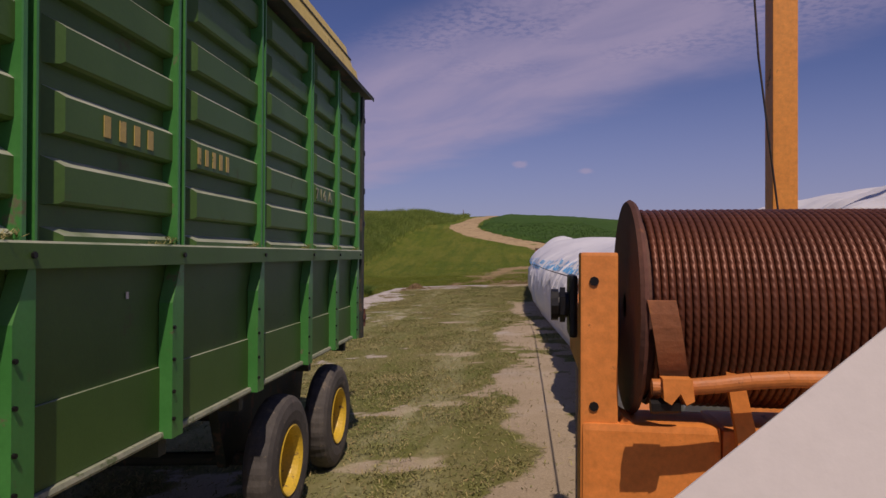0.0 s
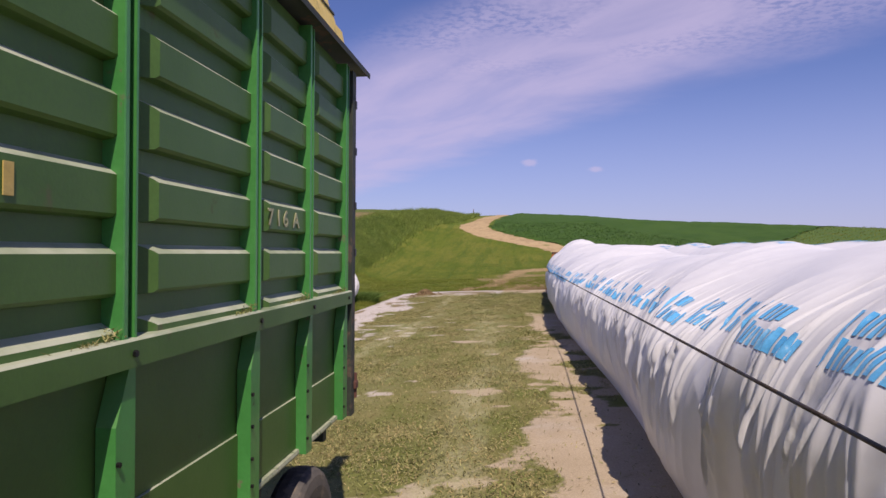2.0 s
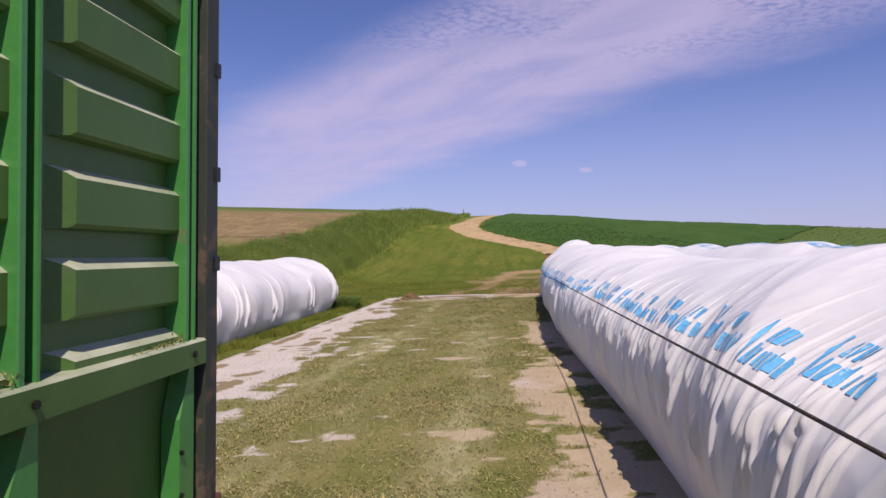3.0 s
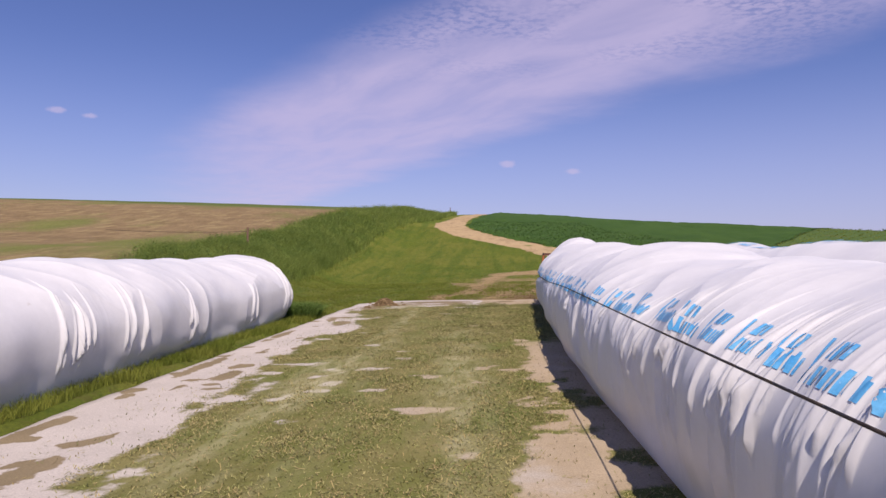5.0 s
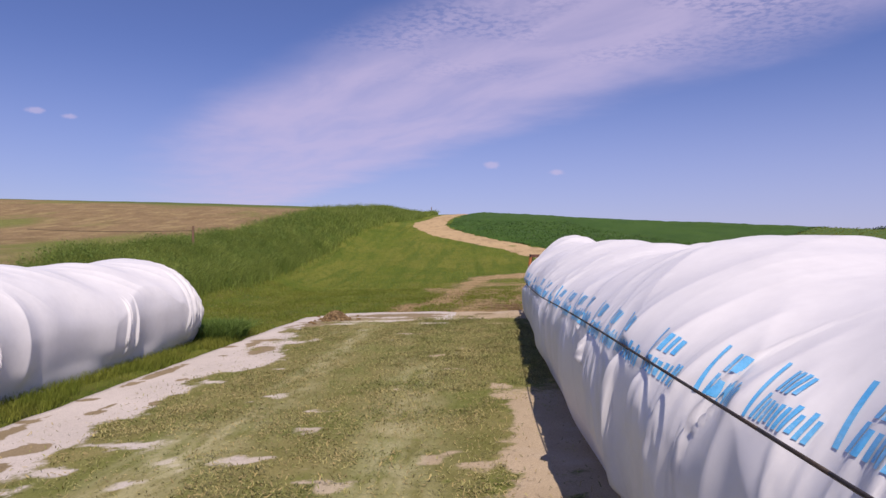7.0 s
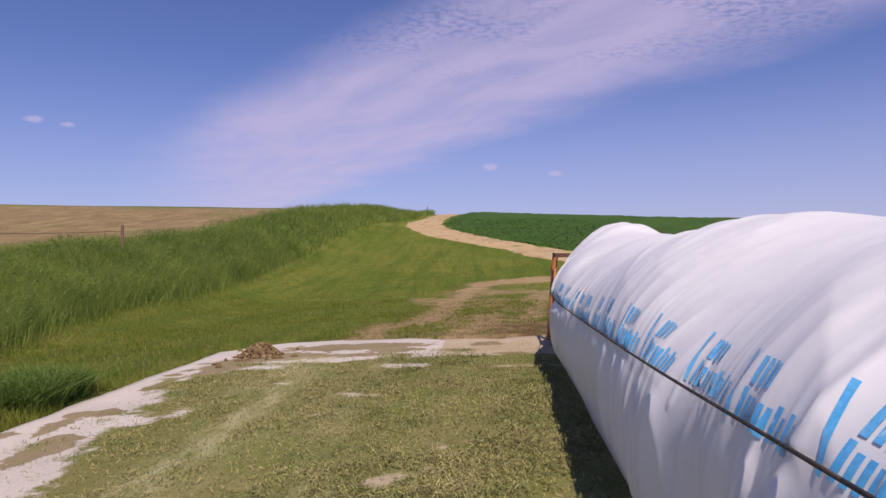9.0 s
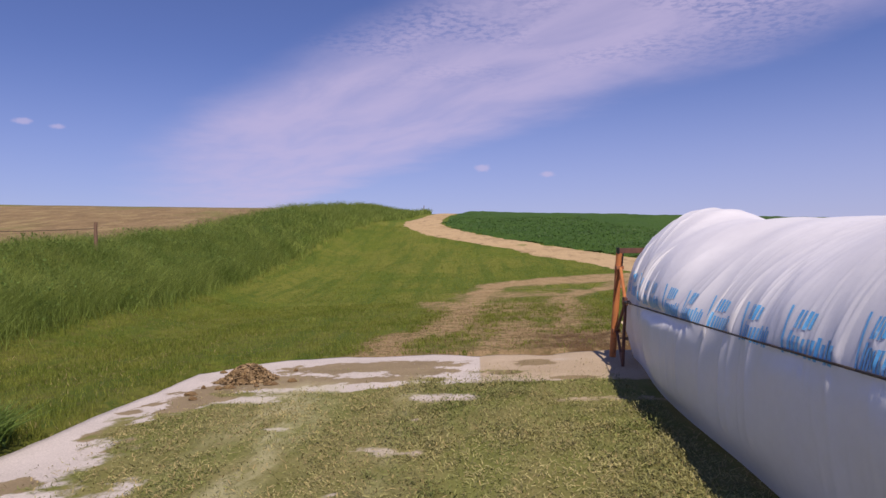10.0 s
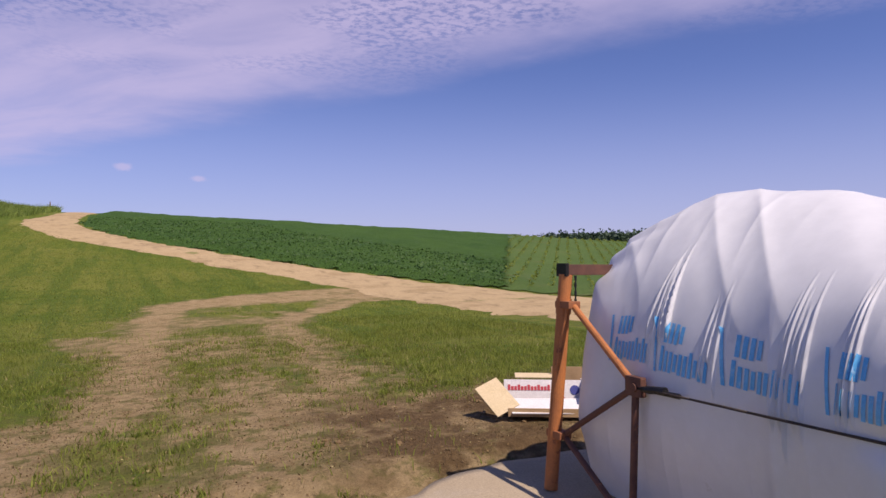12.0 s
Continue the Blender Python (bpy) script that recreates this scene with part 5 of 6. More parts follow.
# lettering on the bands: a maker's name as plain bars, and the model number
zl, hl = RAIL - 0.060 + 2 * PITCH + 0.022, 0.078
for y0, pitch, count in ((2.122, 0.091, 4), (2.800, 0.073, 5)):
    for i in range(count):
        bm = bmesh.new()
        box(bm, (WALL + OUT + 0.001, y0 + i * pitch, zl), (WALL + OUT + 0.004, y0 + i * pitch + 0.42 * pitch, zl + hl - 0.004), 0.001)
        part("name_bar", bm, GOLD, wagon, "worn gold bar")
for character, y0 in (("7", 4.575), ("1", 4.675), ("6", 4.765), ("A", 4.895)):
    curve = bpy.data.curves.new("numeral", "FONT")
    curve.body, curve.size, curve.extrude, curve.offset = character, 0.105, 0.0015, 0.0015
    letter = new("numeral_text", curve)
    bpy.context.view_layer.update()
    data = bpy.data.meshes.new_from_object(letter.evaluated_get(bpy.context.evaluated_depsgraph_get()))
    bpy.data.objects.remove(letter)
    data.transform(pose(WALL + OUT + 0.003, y0, zl, 90, 0, 90) @ Matrix.Diagonal((1.30, 1.0, 1.0, 1.0)))
    link_mesh("numeral", data, GOLD_FADED, wagon, "faded gold character of 716 A")
# chaff caught on the ledge
for k, y in enumerate(POSTS[1:]):
    rng = np.random.default_rng(80 + k)
    pts = np.stack([rng.uniform(WALL + 0.01, WX - 0.004, 130), y - np.abs(rng.normal(0, 0.11, 130)) - 0.03, RAIL + 0.036 + 0 * rng.random(130)], 1)
    pts[:, 2] += 0.03 * np.exp(-((pts[:, 1] - y + 0.05) / 0.05) ** 2) * rng.random(130)
    chaff = blades("chaff", pts, 0.015, 0.006, 2.0, CHAFF, 90 + k, 1)
    chaff.parent = wagon
    tagged(chaff, "dry chaff caught on the rail", kind="stuff")
# small white sticker on a lower panel
bm = bmesh.new()
box(bm, (WALL - 0.002, 2.335, 1.530), (WALL + 0.002, 2.349, 1.556))
part("sticker", bm, CARD_WHITE, wagon, "small white paper sticker")
# running gear
for x in (WX - 0.45, FAR + 0.45):
    bm = bmesh.new()
    box(bm, (x - 0.05, FRONT, FLOOR - 0.2), (x + 0.05, REAR - 0.1, FLOOR - 0.03), 0.01)
    part("chassis_rail", bm, DARK, wagon, "dark underframe rail")
# added dark panel on the far side, blocks light so the underside stays dark
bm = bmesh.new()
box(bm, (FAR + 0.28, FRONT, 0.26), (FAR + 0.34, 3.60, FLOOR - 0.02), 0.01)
part("frame_panel", bm, DARK, wagon, "dark panel added to keep the space under the wagon in shade")
for y in (0.2, 1.4, 2.6, 3.4, 4.6, 5.6):
    bm = bmesh.new()
    box(bm, (FAR + 0.02, y - 0.03, FLOOR - 0.1), (WALL, y + 0.03, FLOOR - 0.01), 0.004)
    part("cross_member", bm, DARK, wagon)
AXLES = (4.13, 5.30)
TYRE = [(r, h * 0.86) for r, h in ((0.205, -0.085), (0.215, -0.096), (0.25, -0.108), (0.31, -0.113), (0.365, -0.102), (0.395, -0.082), (0.408, -0.05), (0.412, 0.0), (0.408, 0.05), (0.395, 0.082), (0.365, 0.102), (0.31, 0.113), (0.25, 0.108), (0.215, 0.096), (0.205, 0.085))]
RIM = [(0.0, -0.03), (0.07, -0.03), (0.085, -0.05), (0.13, -0.055), (0.165, -0.03), (0.18, 0.04), (0.198, 0.075), (0.215, 0.094), (0.222, 0.090), (0.206, 0.068), (0.20, -0.08)]
for y in AXLES:
    for x in (WX - 0.135, FAR + 0.25):
        g = float(slab_z(x, y))
        turn = pose(x, y, g + 0.405, 0, 90 if x > -2 else -90, 0)
        bm = bmesh.new()
        lathe(bm, TYRE, turn, 72, tread=0.004)
        wheel = part("wheel", bm, RUBBER, wagon, "worn dark tyre on a yellow rim")
        bm = bmesh.new()
        lathe(bm, RIM, turn, 40)
        for i in range(6):
            a = math.pi * i / 3
            bolt(bm, turn @ Vector((0.10 * math.cos(a), 0.10 * math.sin(a), -0.05)), 0.012, 0.022, turn.to_3x3() @ Vector((0, 0, 1)))
        part("rim", bm, RIM_YELLOW, wheel, "yellow dished rim", smooth=False)
    bm = bmesh.new()
    rod(bm, (FAR + 0.25, y, float(slab_z(FAR, y)) + 0.41), (WX - 0.16, y, float(slab_z(WX, y)) + 0.41), 0.045)
    part("axle", bm, DARK, wagon)
for x in (WX - 0.45, FAR + 0.45):
    bm = bmesh.new()
    prism(bm, [(3.85, FLOOR - 0.2), (5.55, FLOOR - 0.2), (5.40, 0.36), (5.15, 0.36), (4.71, 0.62), (4.25, 0.36), (4.0, 0.36)], "x", x - 0.03, x + 0.03)
    part("axle_carrier", bm, DARK, wagon)
    bm = bmesh.new()
    box(bm, (x - 0.04, 0.1, float(slab_z(x, 0.2))), (x + 0.04, 0.2, FLOOR - 0.1), 0.01)
    part("front_leg", bm, DARK, wagon)

# ---------------------------------------------------------------- bagging machine with its rope drum
AX = pose(0.178, 1.16, 1.615, 0, 0, -2.0)        # drum's left end; the machine lies slightly askew
bagger = empty("bagging_machine", AX, "orange silage bagger with a drum of rusty wire rope", "bagger")
R_ROPE, R_CORE, LENGTH, PITCH_ROPE = 0.0052, 0.153, 1.35, 0.0108


def turned_rope(name, mat, parent):
    """A rope of six strands wound side by side on the drum, as one tube with ridged strands."""
    turns, per = int(LENGTH / PITCH_ROPE), 96
    k = np.arange(turns * per + 1)
    a = 2 * np.pi * k / per
    x = 0.037 + PITCH_ROPE * a / (2 * np.pi)
    ring = np.linspace(0, 2 * np.pi, 7)[:-1]
    lay = a * 50.0
    r = R_ROPE * (1 + 0.03 * np.cos(2 * ring[None] + lay[:, None]))
    rad = R_CORE + R_ROPE + r * np.cos(ring)[None]
    V = np.stack([x[:, None] + r * np.sin(ring)[None], rad * np.cos(a)[:, None], rad * np.sin(a)[:, None]], -1)
    n, m = V.shape[:2]
    idx = np.arange(n * m).reshape(n, m)
    nxt = np.roll(idx, -1, 1)
    F = np.stack([idx[:-1], nxt[:-1], nxt[1:], idx[1:]], -1).reshape(-1, 4)
    return from_arrays(name, V.reshape(-1, 3), F, mat, parent, "rusty wire rope in tight turns", smooth=True)


turned_rope("rope_coil", RUST, bagger)
bm = bmesh.new()
rod(bm, (0.022, 0, 0), (LENGTH + 0.02, 0, 0), R_CORE, 40)
for x in (0.021, LENGTH + 0.045):
    lathe(bm, [(0.02, -0.006), (0.176, -0.006), (0.180, 0.0), (0.176, 0.006), (0.02, 0.006)], pose(x, 0, 0, 0, 90, 0), 48)
part("drum", bm, RUST_DARK, bagger, "rusty flanged drum")
# side plate, bearing and beam
bm = bmesh.new()
box(bm, (-0.066, -0.105, -0.30), (-0.008, -0.055, 0.090), 0.005)
box(bm, (-0.064, -0.110, -1.50), (0.145, 0.0, -0.174), 0.012)
prism(bm, [(-0.014, -0.19), (0.0, -0.165), (0.03, -0.184), (-0.014, -0.22)], "y", -0.105, -0.02)
part("side_plate", bm, ORANGE, bagger, "orange side plate with worn edges")
bm = bmesh.new()
box(bm, (0.146, -0.106, -0.36), (LENGTH + 0.1, 0.040, -0.180), 0.010)
part("cross_beam", bm, ORANGE, bagger, "orange cross beam")
for z in (0.045, -0.150):
    bm = bmesh.new()
    rod(bm, (-0.045, -0.108, z), (-0.045, -0.100, z), 0.0075, 8)
    part("bolt_head", bm, STEEL, bagger, "dark bolt head")
bm = bmesh.new()
box(bm, (-0.080, -0.046, -0.052), (-0.066, 0.046, 0.052), 0.008)
part("bearing", bm, STEEL, bagger, "black shaft bearing")
bm = bmesh.new()
rod(bm, (-0.100, 0.0, 0.0), (-0.079, 0.0, 0.0), 0.022, 14)
rod(bm, (-0.094, 0.0, 0.0), (-0.085, 0.0, 0.0), 0.030, 6)
rod(bm, (-0.109, 0.0, 0.0), (-0.097, 0.0, 0.0), 0.027, 12)
part("shaft_end", bm, STEEL, bagger, "black steel shaft end with its nut")
bm = bmesh.new()
box(bm, (-0.046, 0.335, -0.75), (-0.030, 0.350, 0.028), 0.003)
box(bm, (-0.064, 0.325, 0.020), (-0.030, 0.352, 0.034), 0.004)
box(bm, (-0.066, 0.327, -0.004), (-0.056, 0.350, 0.030), 0.004)
part("hook_bar", bm, GREY_STEEL, bagger, "upright grey steel bar with a hooked top")
bm = bmesh.new()
box(bm, (-0.060, 0.02, -0.12), (-0.012, 0.33, 0.0), 0.006)
part("rear_bracket", bm, ORANGE, bagger)
# pressure bar with its strap
bm = bmesh.new()
bar = [(0.028, -0.190, -0.101), (0.07, -0.190, -0.100), (0.11, -0.190, -0.096), (0.16, -0.189, -0.089), (0.21, -0.188, -0.085), (0.27, -0.187, -0.084), (LENGTH, -0.185, -0.084)]
for p, q in zip(bar[:-1], bar[1:]):
    rod(bm, p, q, 0.0118, 18)
part("pressure_bar", bm, WORN_ORANGE, bagger, "worn orange bar")
bm = bmesh.new()


def strap(f):
    a = 0.12 - 0.84 * f
    return Vector((0.043 + 0.028 * f, -0.180 * math.cos(a), 0.180 * math.sin(a)))


for i in range(8):
    p, q = strap(i / 8), strap((i + 1) / 8)
    vs = [bm.verts.new(v) for v in (p + Vector((-0.020, 0, 0)), p + Vector((0.020, 0, 0)), q + Vector((0.020, 0, 0)), q + Vector((-0.020, 0, 0)))]
    ws = [bm.verts.new(v.co + Vector((0, -0.005, -0.001))) for v in vs]
    bm.faces.new(vs), bm.faces.new(ws[::-1])
    for j in range(4):
        bm.faces.new((vs[j], ws[j], ws[(j + 1) % 4], vs[(j + 1) % 4]))
bmesh.ops.remove_doubles(bm, verts=bm.verts, dist=0.0004)
part("strap", bm, RUST_PLATE, bagger, "curved rusty strap against the rope")
bm = bmesh.new()
prism(bm, [(0.040, -0.086), (0.080, -0.086), (0.083, -0.116), (0.072, -0.122), (0.064, -0.106), (0.052, -0.122), (0.042, -0.116)], "y", -0.207, -0.182)
part("clamp", bm, ORANGE, bagger, "orange clamp")
bm = bmesh.new()
rod(bm, (0.026, -0.19, -0.128), (0.066, -0.19, -0.126), 0.011, 6)
part("clamp_nut", bm, STEEL, bagger)
bm = bmesh.new()
prism(bm, [(0.142, -0.085), (0.166, -0.090), (0.188, -0.19), (0.192, -0.27), (0.166, -0.27), (0.158, -0.18)], "y", -0.14, -0.125)
part("bar_hanger", bm, ORANGE, bagger, "rusting hanger plate")
# tower, lead cord, body and legs
bm = bmesh.new()
box(bm, (0.719, 1.39, -0.1), (0.806, 1.477, 1.75), 0.006)
box(bm, (0.71, 1.395, 1.28), (1.60, 1.47, 1.40), 0.008)
tower = part("tower", bm, AMBER, bagger, "amber painted square tower post")
bm = bmesh.new()
box(bm, (0.70, 1.37, -0.16), (0.92, 1.49, -0.04), 0.012)
rod(bm, (0.80, 1.32, -0.06), (0.80, 1.40, -0.06), 0.035, 12)
part("tower_foot", bm, STEEL, tower, "dark tower foot")
bm = bmesh.new()
rod(bm, (0.66, 1.36, 0.8), (0.76, 1.37, 0.0), 0.004, 6)
rod(bm, (0.60, 1.36, 1.7), (0.66, 1.36, 0.8), 0.004, 6)
part("lead_cord", bm, WIRE, bagger, "thin hanging cord")
bm = bmesh.new()
box(bm, (0.62, 1.36, -1.54), (2.9, 1.50, -0.16), 0.02)
for x in (0.2, 2.4):
    box(bm, (x, 0.0, -0.52), (x + 0.12, 1.38, -0.42), 0.01)
    box(bm, (x, 0.4, -1.54), (x + 0.12, 0.52, -0.44), 0.01)
part("machine_frame", bm, ORANGE, bagger, "orange frame of the bagger")
# pale sheet of the feed table, next to where the walk starts
bm = bmesh.new()
sheet_pts = [(-0.20, -0.70, -0.216), (0.42, -0.68, 0.324), (0.95, -0.67, 0.324), (0.95, -0.80, -0.62), (-0.20, -0.74, -0.62)]
a = [bm.verts.new(p) for p in sheet_pts]
b = [bm.verts.new(Vector(p) + Vector((0, -0.002, 0))) for p in sheet_pts]
bm.faces.new(a), bm.faces.new(b[::-1])
for i in range(5):
    bm.faces.new((a[i], b[i], b[(i + 1) % 5], a[(i + 1) % 5]))
box(bm, (0.85, -0.72, -0.62), (0.92, 0.5, -0.56), 0.008)
box(bm, (0.85, -0.78, -1.56), (0.92, -0.71, -0.56), 0.008)
part("feed_sheet", bm, PANEL, bagger, "off-white sheet metal panel")

# ropes to the backstop
def line(name, pts, r, mat, label, category):
    bm = bmesh.new()
    for p, q in zip(pts[:-1], pts[1:]):
        rod(bm, p, q, r, 8)
    return tagged(part(name, bm, mat, None, smooth=True), label, category)


def sag(p, q, n, droop):
    p, q = Vector(p), Vector(q)
    return [p.lerp(q, i / n) - Vector((0, 0, droop * 4 * (i / n) * (1 - i / n))) for i in range(n + 1)]


def rope_at(y):
    near = [y + o for o in (-0.9, -0.3, 0.3, 0.9)] if 4 < y < 32 else [y]
    return Vector((float(np.mean(np.interp(near, *ROPE_X))) - 0.004, y, float(np.mean(np.interp(near, *ROPE_Z)))))


line("wire_rope", [rope_at(y) for y in np.linspace(1.5, 33.62, 70)], 0.008, WIRE, "dark wire rope drawn tight along the bag", "rope")

# ---------------------------------------------------------------- backstop at the bag's end
stop = empty("backstop_frame", pose(0, 0, 0), "rusting orange steel backstop against the bag's end", "backstop")
bm = bmesh.new()
rod(bm, (1.13, 34.71, 0.17), (1.262, 34.67, 1.95), 0.056, 20)
rod(bm, (1.238, 34.675, 1.62), (1.248, 34.675, 1.75), 0.064, 20)
part("corner_post", bm, RUST_ORANGE, stop, "orange painted rusting post")
bm = bmesh.new()
box(bm, (1.235, 34.62, 1.945), (4.6, 34.74, 2.035), 0.006)
part("top_beam", bm, RUST_DARK, stop, "dark rusted top beam")
bm = bmesh.new()
box(bm, (1.22, 34.615, 1.935), (1.255, 34.745, 2.045), 0.004)
part("end_cap", bm, STEEL, stop, "black beam end")
bm = bmesh.new()
box(bm, (3.7, 34.60, 0.27), (3.82, 34.72, 1.945), 0.006)
part("corner_post", bm, RUST_ORANGE, stop)
HUB, HIGH, KNEE = Vector((1.14, 33.71, 1.175)), Vector((1.255, 34.57, 1.70)), Vector((1.19, 34.61, 0.63))
FOOT = Vector((1.08, 33.69, 0.17))
for p, q, mat, r in ((HIGH, HUB, RUST_ORANGE, 0.028), (KNEE, HUB, RUST_DARK, 0.024), (HUB, FOOT, RUST_DARK, 0.026), (KNEE, FOOT.lerp(HUB, 0.02), RUST_DARK, 0.024), (HIGH + Vector((-0.04, 0.02, -0.02)), Vector((1.150, 34.655, 1.15)), RUST_ORANGE, 0.014)):
    bm = bmesh.new()
    rod(bm, p, q, r, 12)
    part("brace", bm, mat, stop)
for p in (HUB,):
    bm = bmesh.new()
    box(bm, (p.x - 0.035, p.y - 0.085, p.z - 0.065), (p.x + 0.02, p.y + 0.075, p.z + 0.075), 0.014)
    rod(bm, (p.x - 0.05, p.y - 0.02, p.z), (p.x + 0.03, p.y - 0.02, p.z), 0.03, 12)
    hub = part("hub_plate", bm, RUST_DARK, stop, "rusted gusset where the rope is made fast")
    bm = bmesh.new()
    rod(bm, (p.x - 0.02, p.y - 0.42, p.z + 0.005), (p.x - 0.02, p.y - 0.03, p.z), 0.018, 10)
    rod(bm, (p.x - 0.02, p.y - 0.30, p.z + 0.02), (p.x - 0.02, p.y - 0.12, p.z + 0.0), 0.026, 8)
    part("rope_clamp", bm, STEEL, hub, "dark rope clamp")
for p in (HIGH, KNEE):
    bm = bmesh.new()
    box(bm, (p.x - 0.07, p.y - 0.04, p.z - 0.03), (p.x + 0.05, p.y + 0.15, p.z + 0.03), 0.008)
    part("bracket", bm, RUST_PLATE, stop)
bm = bmesh.new()
for i in range(10):
    p = Vector((1.31, 34.60, 1.94)).lerp(Vector((1.27, 34.55, 1.62)), i / 10)
    q = Vector((1.31, 34.60, 1.94)).lerp(Vector((1.27, 34.55, 1.62)), (i + 1) / 10)
    rod(bm, p, q, 0.008 if i % 2 else 0.012, 6)
part("chain", bm, STEEL, stop, "short dark chain")

# cardboard carton on the ground behind it
LEAN = pose(0, 0, 0, -14, 0, 0)


def carton():
    g = float(slab_z(2.2, 37.2)) + 0.03
    ob = empty("cardboard_box", pose(2.68, 37.09, g, 0, 0, -30), "opened white and brown cardboard carton on the ground", "box")
    for name, lo, hi, mat, m in (
            ("bottom", (-0.45, -0.30, 0.0), (0.55, 0.30, 0.012), CARD, None),
            ("back_wall", (-0.45, 0.10, 0.0), (0.55, 0.112, 0.36), CARD_WHITE, pose(0, 0, 0, -14, 0, 0)),
            ("side_wall", (0.54, -0.30, 0.0), (0.552, 0.30, 0.33), CARD_WHITE, None),
            ("front_flap", (-0.40, -0.52, 0.02), (0.52, -0.02, 0.032), CARD_WHITE, pose(0, 0, 0.10, 9, 0, 3)),
            ("front_wall", (-0.42, -0.50, 0.0), (0.52, -0.488, 0.10), CARD, None),
            ("side_flap", (-0.16, -0.24, 0.0), (0.16, 0.24, 0.010), CARD_PALE, pose(-0.55, -0.35, 0.20, 38, -22, 28)),
            ("top_flap", (-0.30, 0.30, 0.30), (0.25, 0.52, 0.312), CARD_PALE, pose(0, 0, 0, 6, 0, 0)),
            ("back_flap", (0.18, 0.42, 0.10), (0.75, 0.432, 0.46), CARD, None),
            ("corner_flap", (-0.30, 0.30, 0.0), (0.56, 0.312, 0.30), CARD, None)):
        bm = bmesh.new()
        box(bm, lo, hi, 0.003, m)
        part(name, bm, mat, ob)
    bm = bmesh.new()
    for i, w in enumerate((0.05, 0.035, 0.06, 0.05, 0.045, 0.035, 0.03, 0.07, 0.04, 0.05, 0.035, 0.04, 0.05)):
        x = -0.40 + i * 0.042
        box(bm, (x, 0.094, 0.225), (x + 0.032, 0.099, 0.275 if i % 3 else 0.295), 0.0, LEAN)
    part("printed_line", bm, INK_RED, ob, "red print as plain bars")
    bm = bmesh.new()
    for i in range(4):
        box(bm, (0.16 + 0.01 * i, 0.094, 0.06 + 0.032 * i), (0.36 - 0.02 * i, 0.099, 0.078 + 0.032 * i), 0.0, LEAN)
    part("printed_stripes", bm, INK_RED, ob, "red stripes")
    bm = bmesh.new()
    rod(bm, LEAN @ Vector((0.45, 0.099, 0.235)), LEAN @ Vector((0.45, 0.093, 0.235)), 0.06, 20)
    part("printed_disc", bm, INK_BLUE, ob, "navy round mark")


carton()

# clod of earth on the slab's corner, small clods round it
def clod(x, y, r, h, seed, stretch=0.75):
    bm = bmesh.new()
    bmesh.ops.create_icosphere(bm, subdivisions=5 if r > 0.4 else 3, radius=1.0)
    for v in bm.verts:
        k = 0.85 + 0.28 * noise.fractal(v.co * 1.6 + Vector((seed, 0, 0)), 0.8, 2.2, 5) + 0.05 * noise.noise(v.co * 8) + 0.05 * noise.noise(v.co * 19)
        rise = max(v.co.z, -0.15)
        v.co = Vector((v.co.x * r * k, v.co.y * r * k * stretch, abs(rise) ** 1.5 * (1 if rise > 0 else -1) * h * k))
    bmesh.ops.transform(bm, matrix=Matrix.Translation((x, y, float(slab_z(x, y)) + 0.01)), verts=bm.verts)
    tagged(part("earth_clod", bm, SOIL, None, smooth=r > 0.4), "brown crumbly heap of earth on the slab" if r > 0.4 else "small brown lump of earth on the slab", "clod", "clods")


clod(-4.9, 33.75, 0.41, 0.24, 1, 0.9)
rng = np.random.default_rng(12)
for i in range(18):
    x, y = -4.9 + rng.normal() * 0.8, 33.5 + rng.normal() * 0.6
    if -5.9 < x < -3.2 and y < 35.0:
        clod(x, y, rng.uniform(0.03, 0.12), 0.05, 5 + i)
for i in range(16):
    x, y = rng.uniform(-0.6, 2.4), 36.5 + abs(rng.normal()) * 1.2
    bm = bmesh.new()
    bmesh.ops.create_icosphere(bm, subdivisions=2, radius=1.0)
    r = rng.uniform(0.02, 0.05)
    for v in bm.verts:
        k = 0.8 + 0.5 * noise.noise(v.co * 2 + Vector((i, 0, 0)))
        v.co = Vector((v.co.x * r * k, v.co.y * r * k, v.co.z * r * 0.6 * k))
    bmesh.ops.transform(bm, matrix=Matrix.Translation((x, y, float(ground_z(x, y)) + r * 0.2)), verts=bm.verts)
    tagged(part("earth_clod", bm, SOIL, None, smooth=False), "small brown lump of earth in worn grass", "clod", "clods")

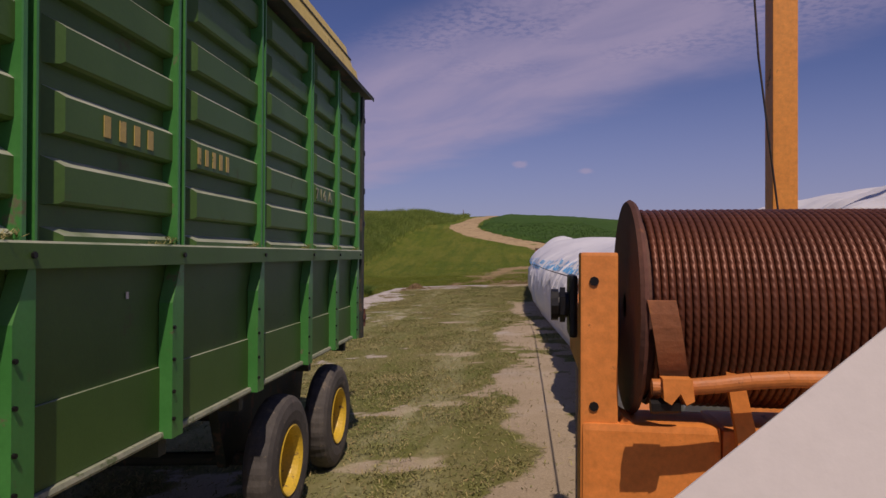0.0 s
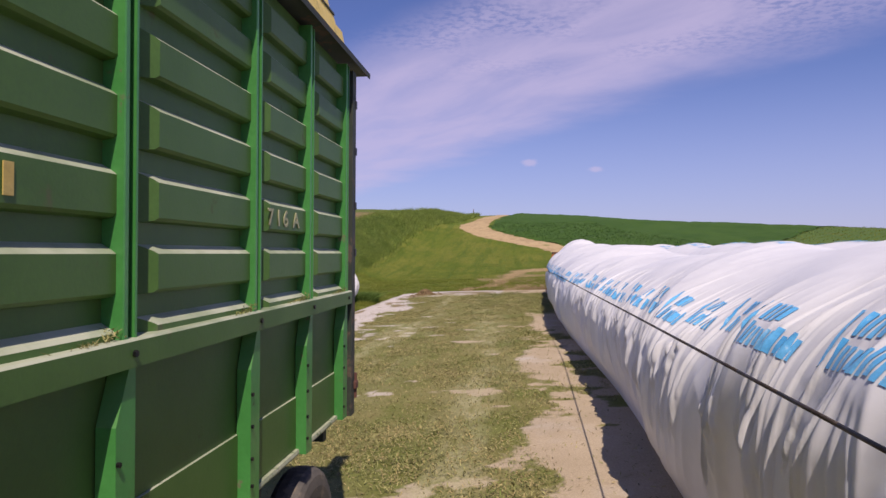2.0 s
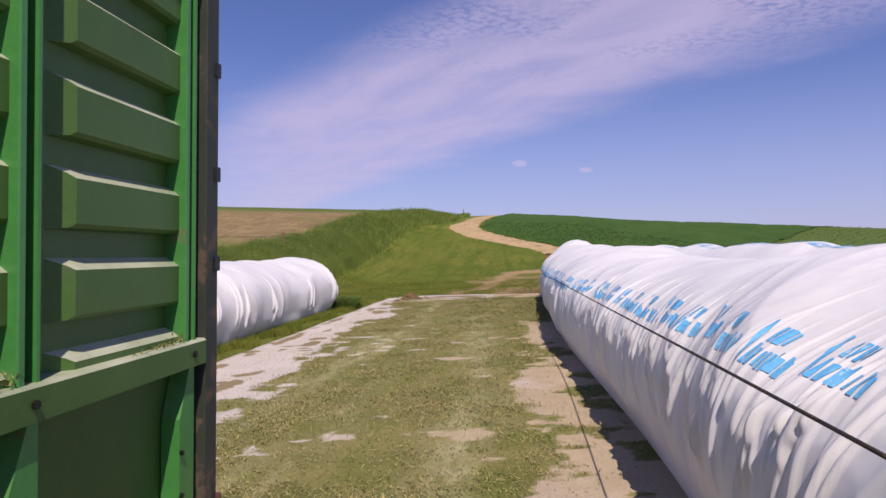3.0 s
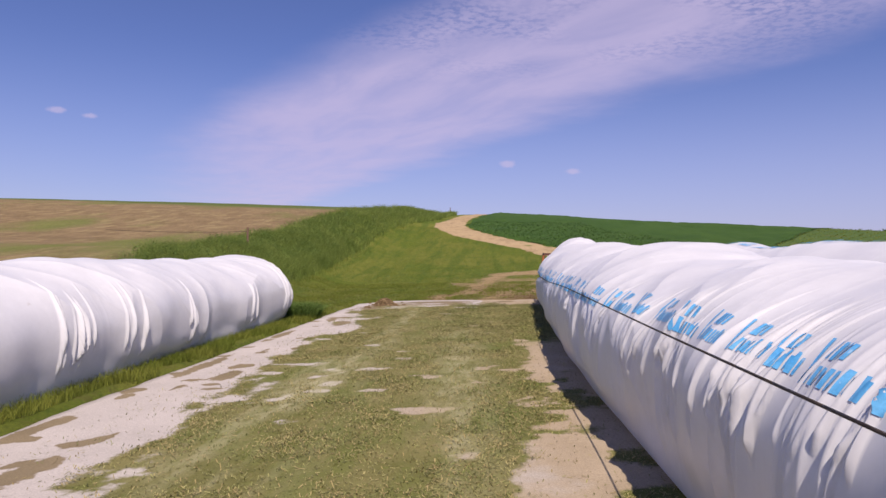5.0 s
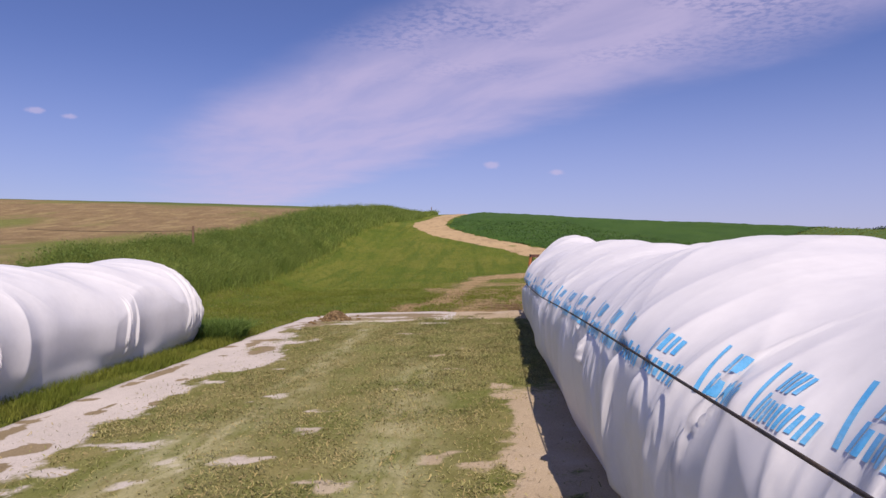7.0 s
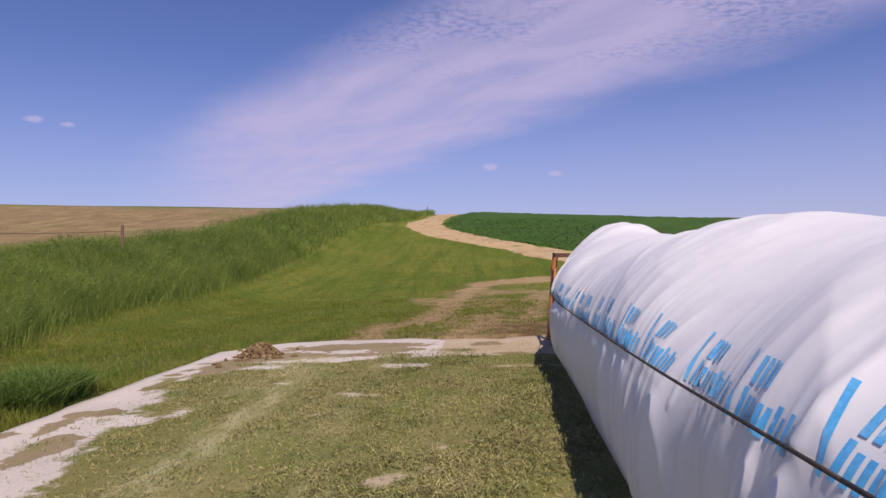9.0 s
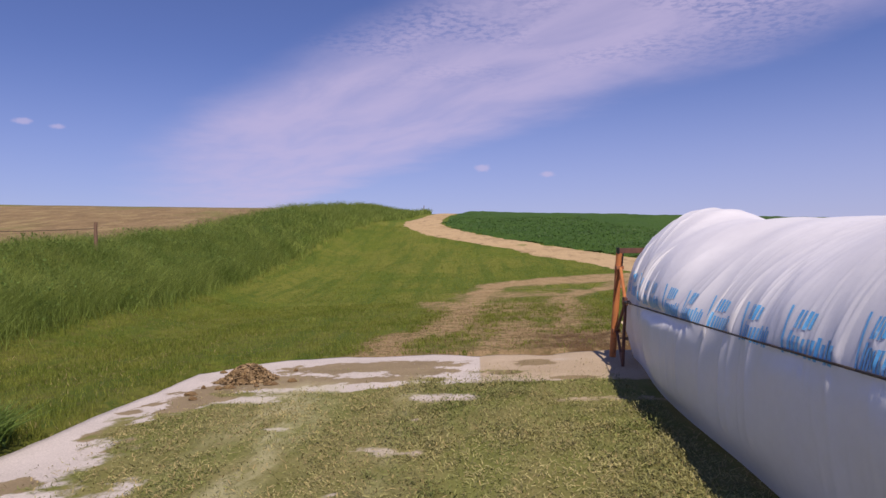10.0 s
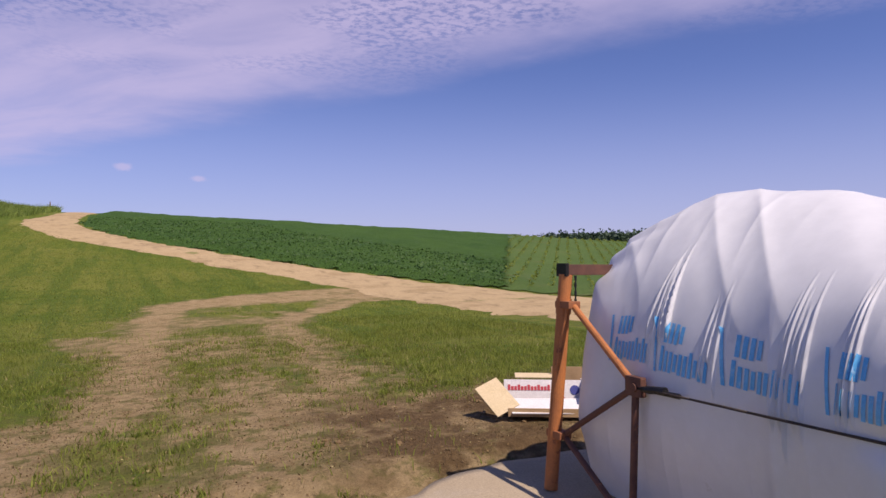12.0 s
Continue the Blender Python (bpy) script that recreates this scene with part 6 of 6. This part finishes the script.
rng = np.random.default_rng(13)
a, r = rng.uniform(0, 2 * np.pi, 2600), 0.48 * np.sqrt(rng.random(2600))
x, y = -4.9 + r * np.cos(a), 33.75 + 0.85 * r * np.sin(a)
z = slab_z(x, y) + 0.02 + 0.23 * np.clip(1 - (r / 0.42) ** 2, 0, 1) ** 1.2 + rng.uniform(-0.02, 0.02, 2600)
tagged(leaves("soil_crumbs", np.stack([x, y, z], 1), 0.028, EARTH, 14), "crumbs of brown earth on the heap", "soil", kind="stuff")

# fence along the tan field
def fence_post(x, y, h):
    g = float(land_z(x, y)) - 0.1
    bm = bmesh.new()
    for i in range(6):
        a, b = i / 6, (i + 1) / 6
        rod(bm, (x + 0.01 * math.sin(i), y, g + h * a), (x + 0.01 * math.sin(i + 1), y, g + h * b), 0.075 - 0.012 * a, 9, 0.075 - 0.012 * b)
    tagged(part("fence_post", bm, WOOD, None), "weathered brown wooden fence post in tall grass", "fence post", "fence posts")


fence_post(-16.2, 48.7, 1.55)
for x, y in ((-9.5, 131.0),):
    fence_post(x, y, 1.6)
line("fence_wire", sag((-16.2, 48.7, float(land_z(-16.2, 48.7)) + 1.2), (-24.5, 47.0, float(land_z(-24.5, 47.0)) + 1.0), 8, 0.1), 0.012, WIRE, "thin grey wire strung from the fence post", "wire")

# woods on the horizon
def far_tree(x, y, h, seed):
    g = float(land_z(x, y)) - 0.5
    rng = np.random.default_rng(seed)
    ob = empty("tree", pose(x, y, g), "dark green leafy tree far off on the skyline", "tree", "trees on the skyline")
    bm = bmesh.new()
    rod(bm, (0, 0, 0), (0.2, 0, h * 0.55), 0.35, 8, 0.15)
    for i in range(5):
        a = rng.uniform(0, 6.28)
        rod(bm, (0.1, 0, h * 0.3), (math.cos(a) * h * 0.25, math.sin(a) * h * 0.25, h * rng.uniform(0.5, 0.8)), 0.14, 6, 0.05)
    part("trunk", bm, BARK, ob)
    mids = rng.uniform(-1, 1, (14, 3)) * np.array([h * 0.50, h * 0.50, h * 0.18]) + np.array([0, 0, h * 0.52])
    pts = mids[rng.integers(0, 14, 1500)] + rng.normal(size=(1500, 3)) * h * 0.075
    leaves("crown", pts, h * 0.048, TREE_LEAF, seed + 1).parent = ob


rng = np.random.default_rng(77)
for i in range(64):
    d = 222 + rng.uniform(-8, 14)
    a = radians(32.4 + i * 0.22)
    far_tree(-2.2 + d * math.sin(a), 30 + d * math.cos(a), rng.uniform(9.2, 10.0) * min(1.25, 0.84 + i * 0.010), 200 + i)
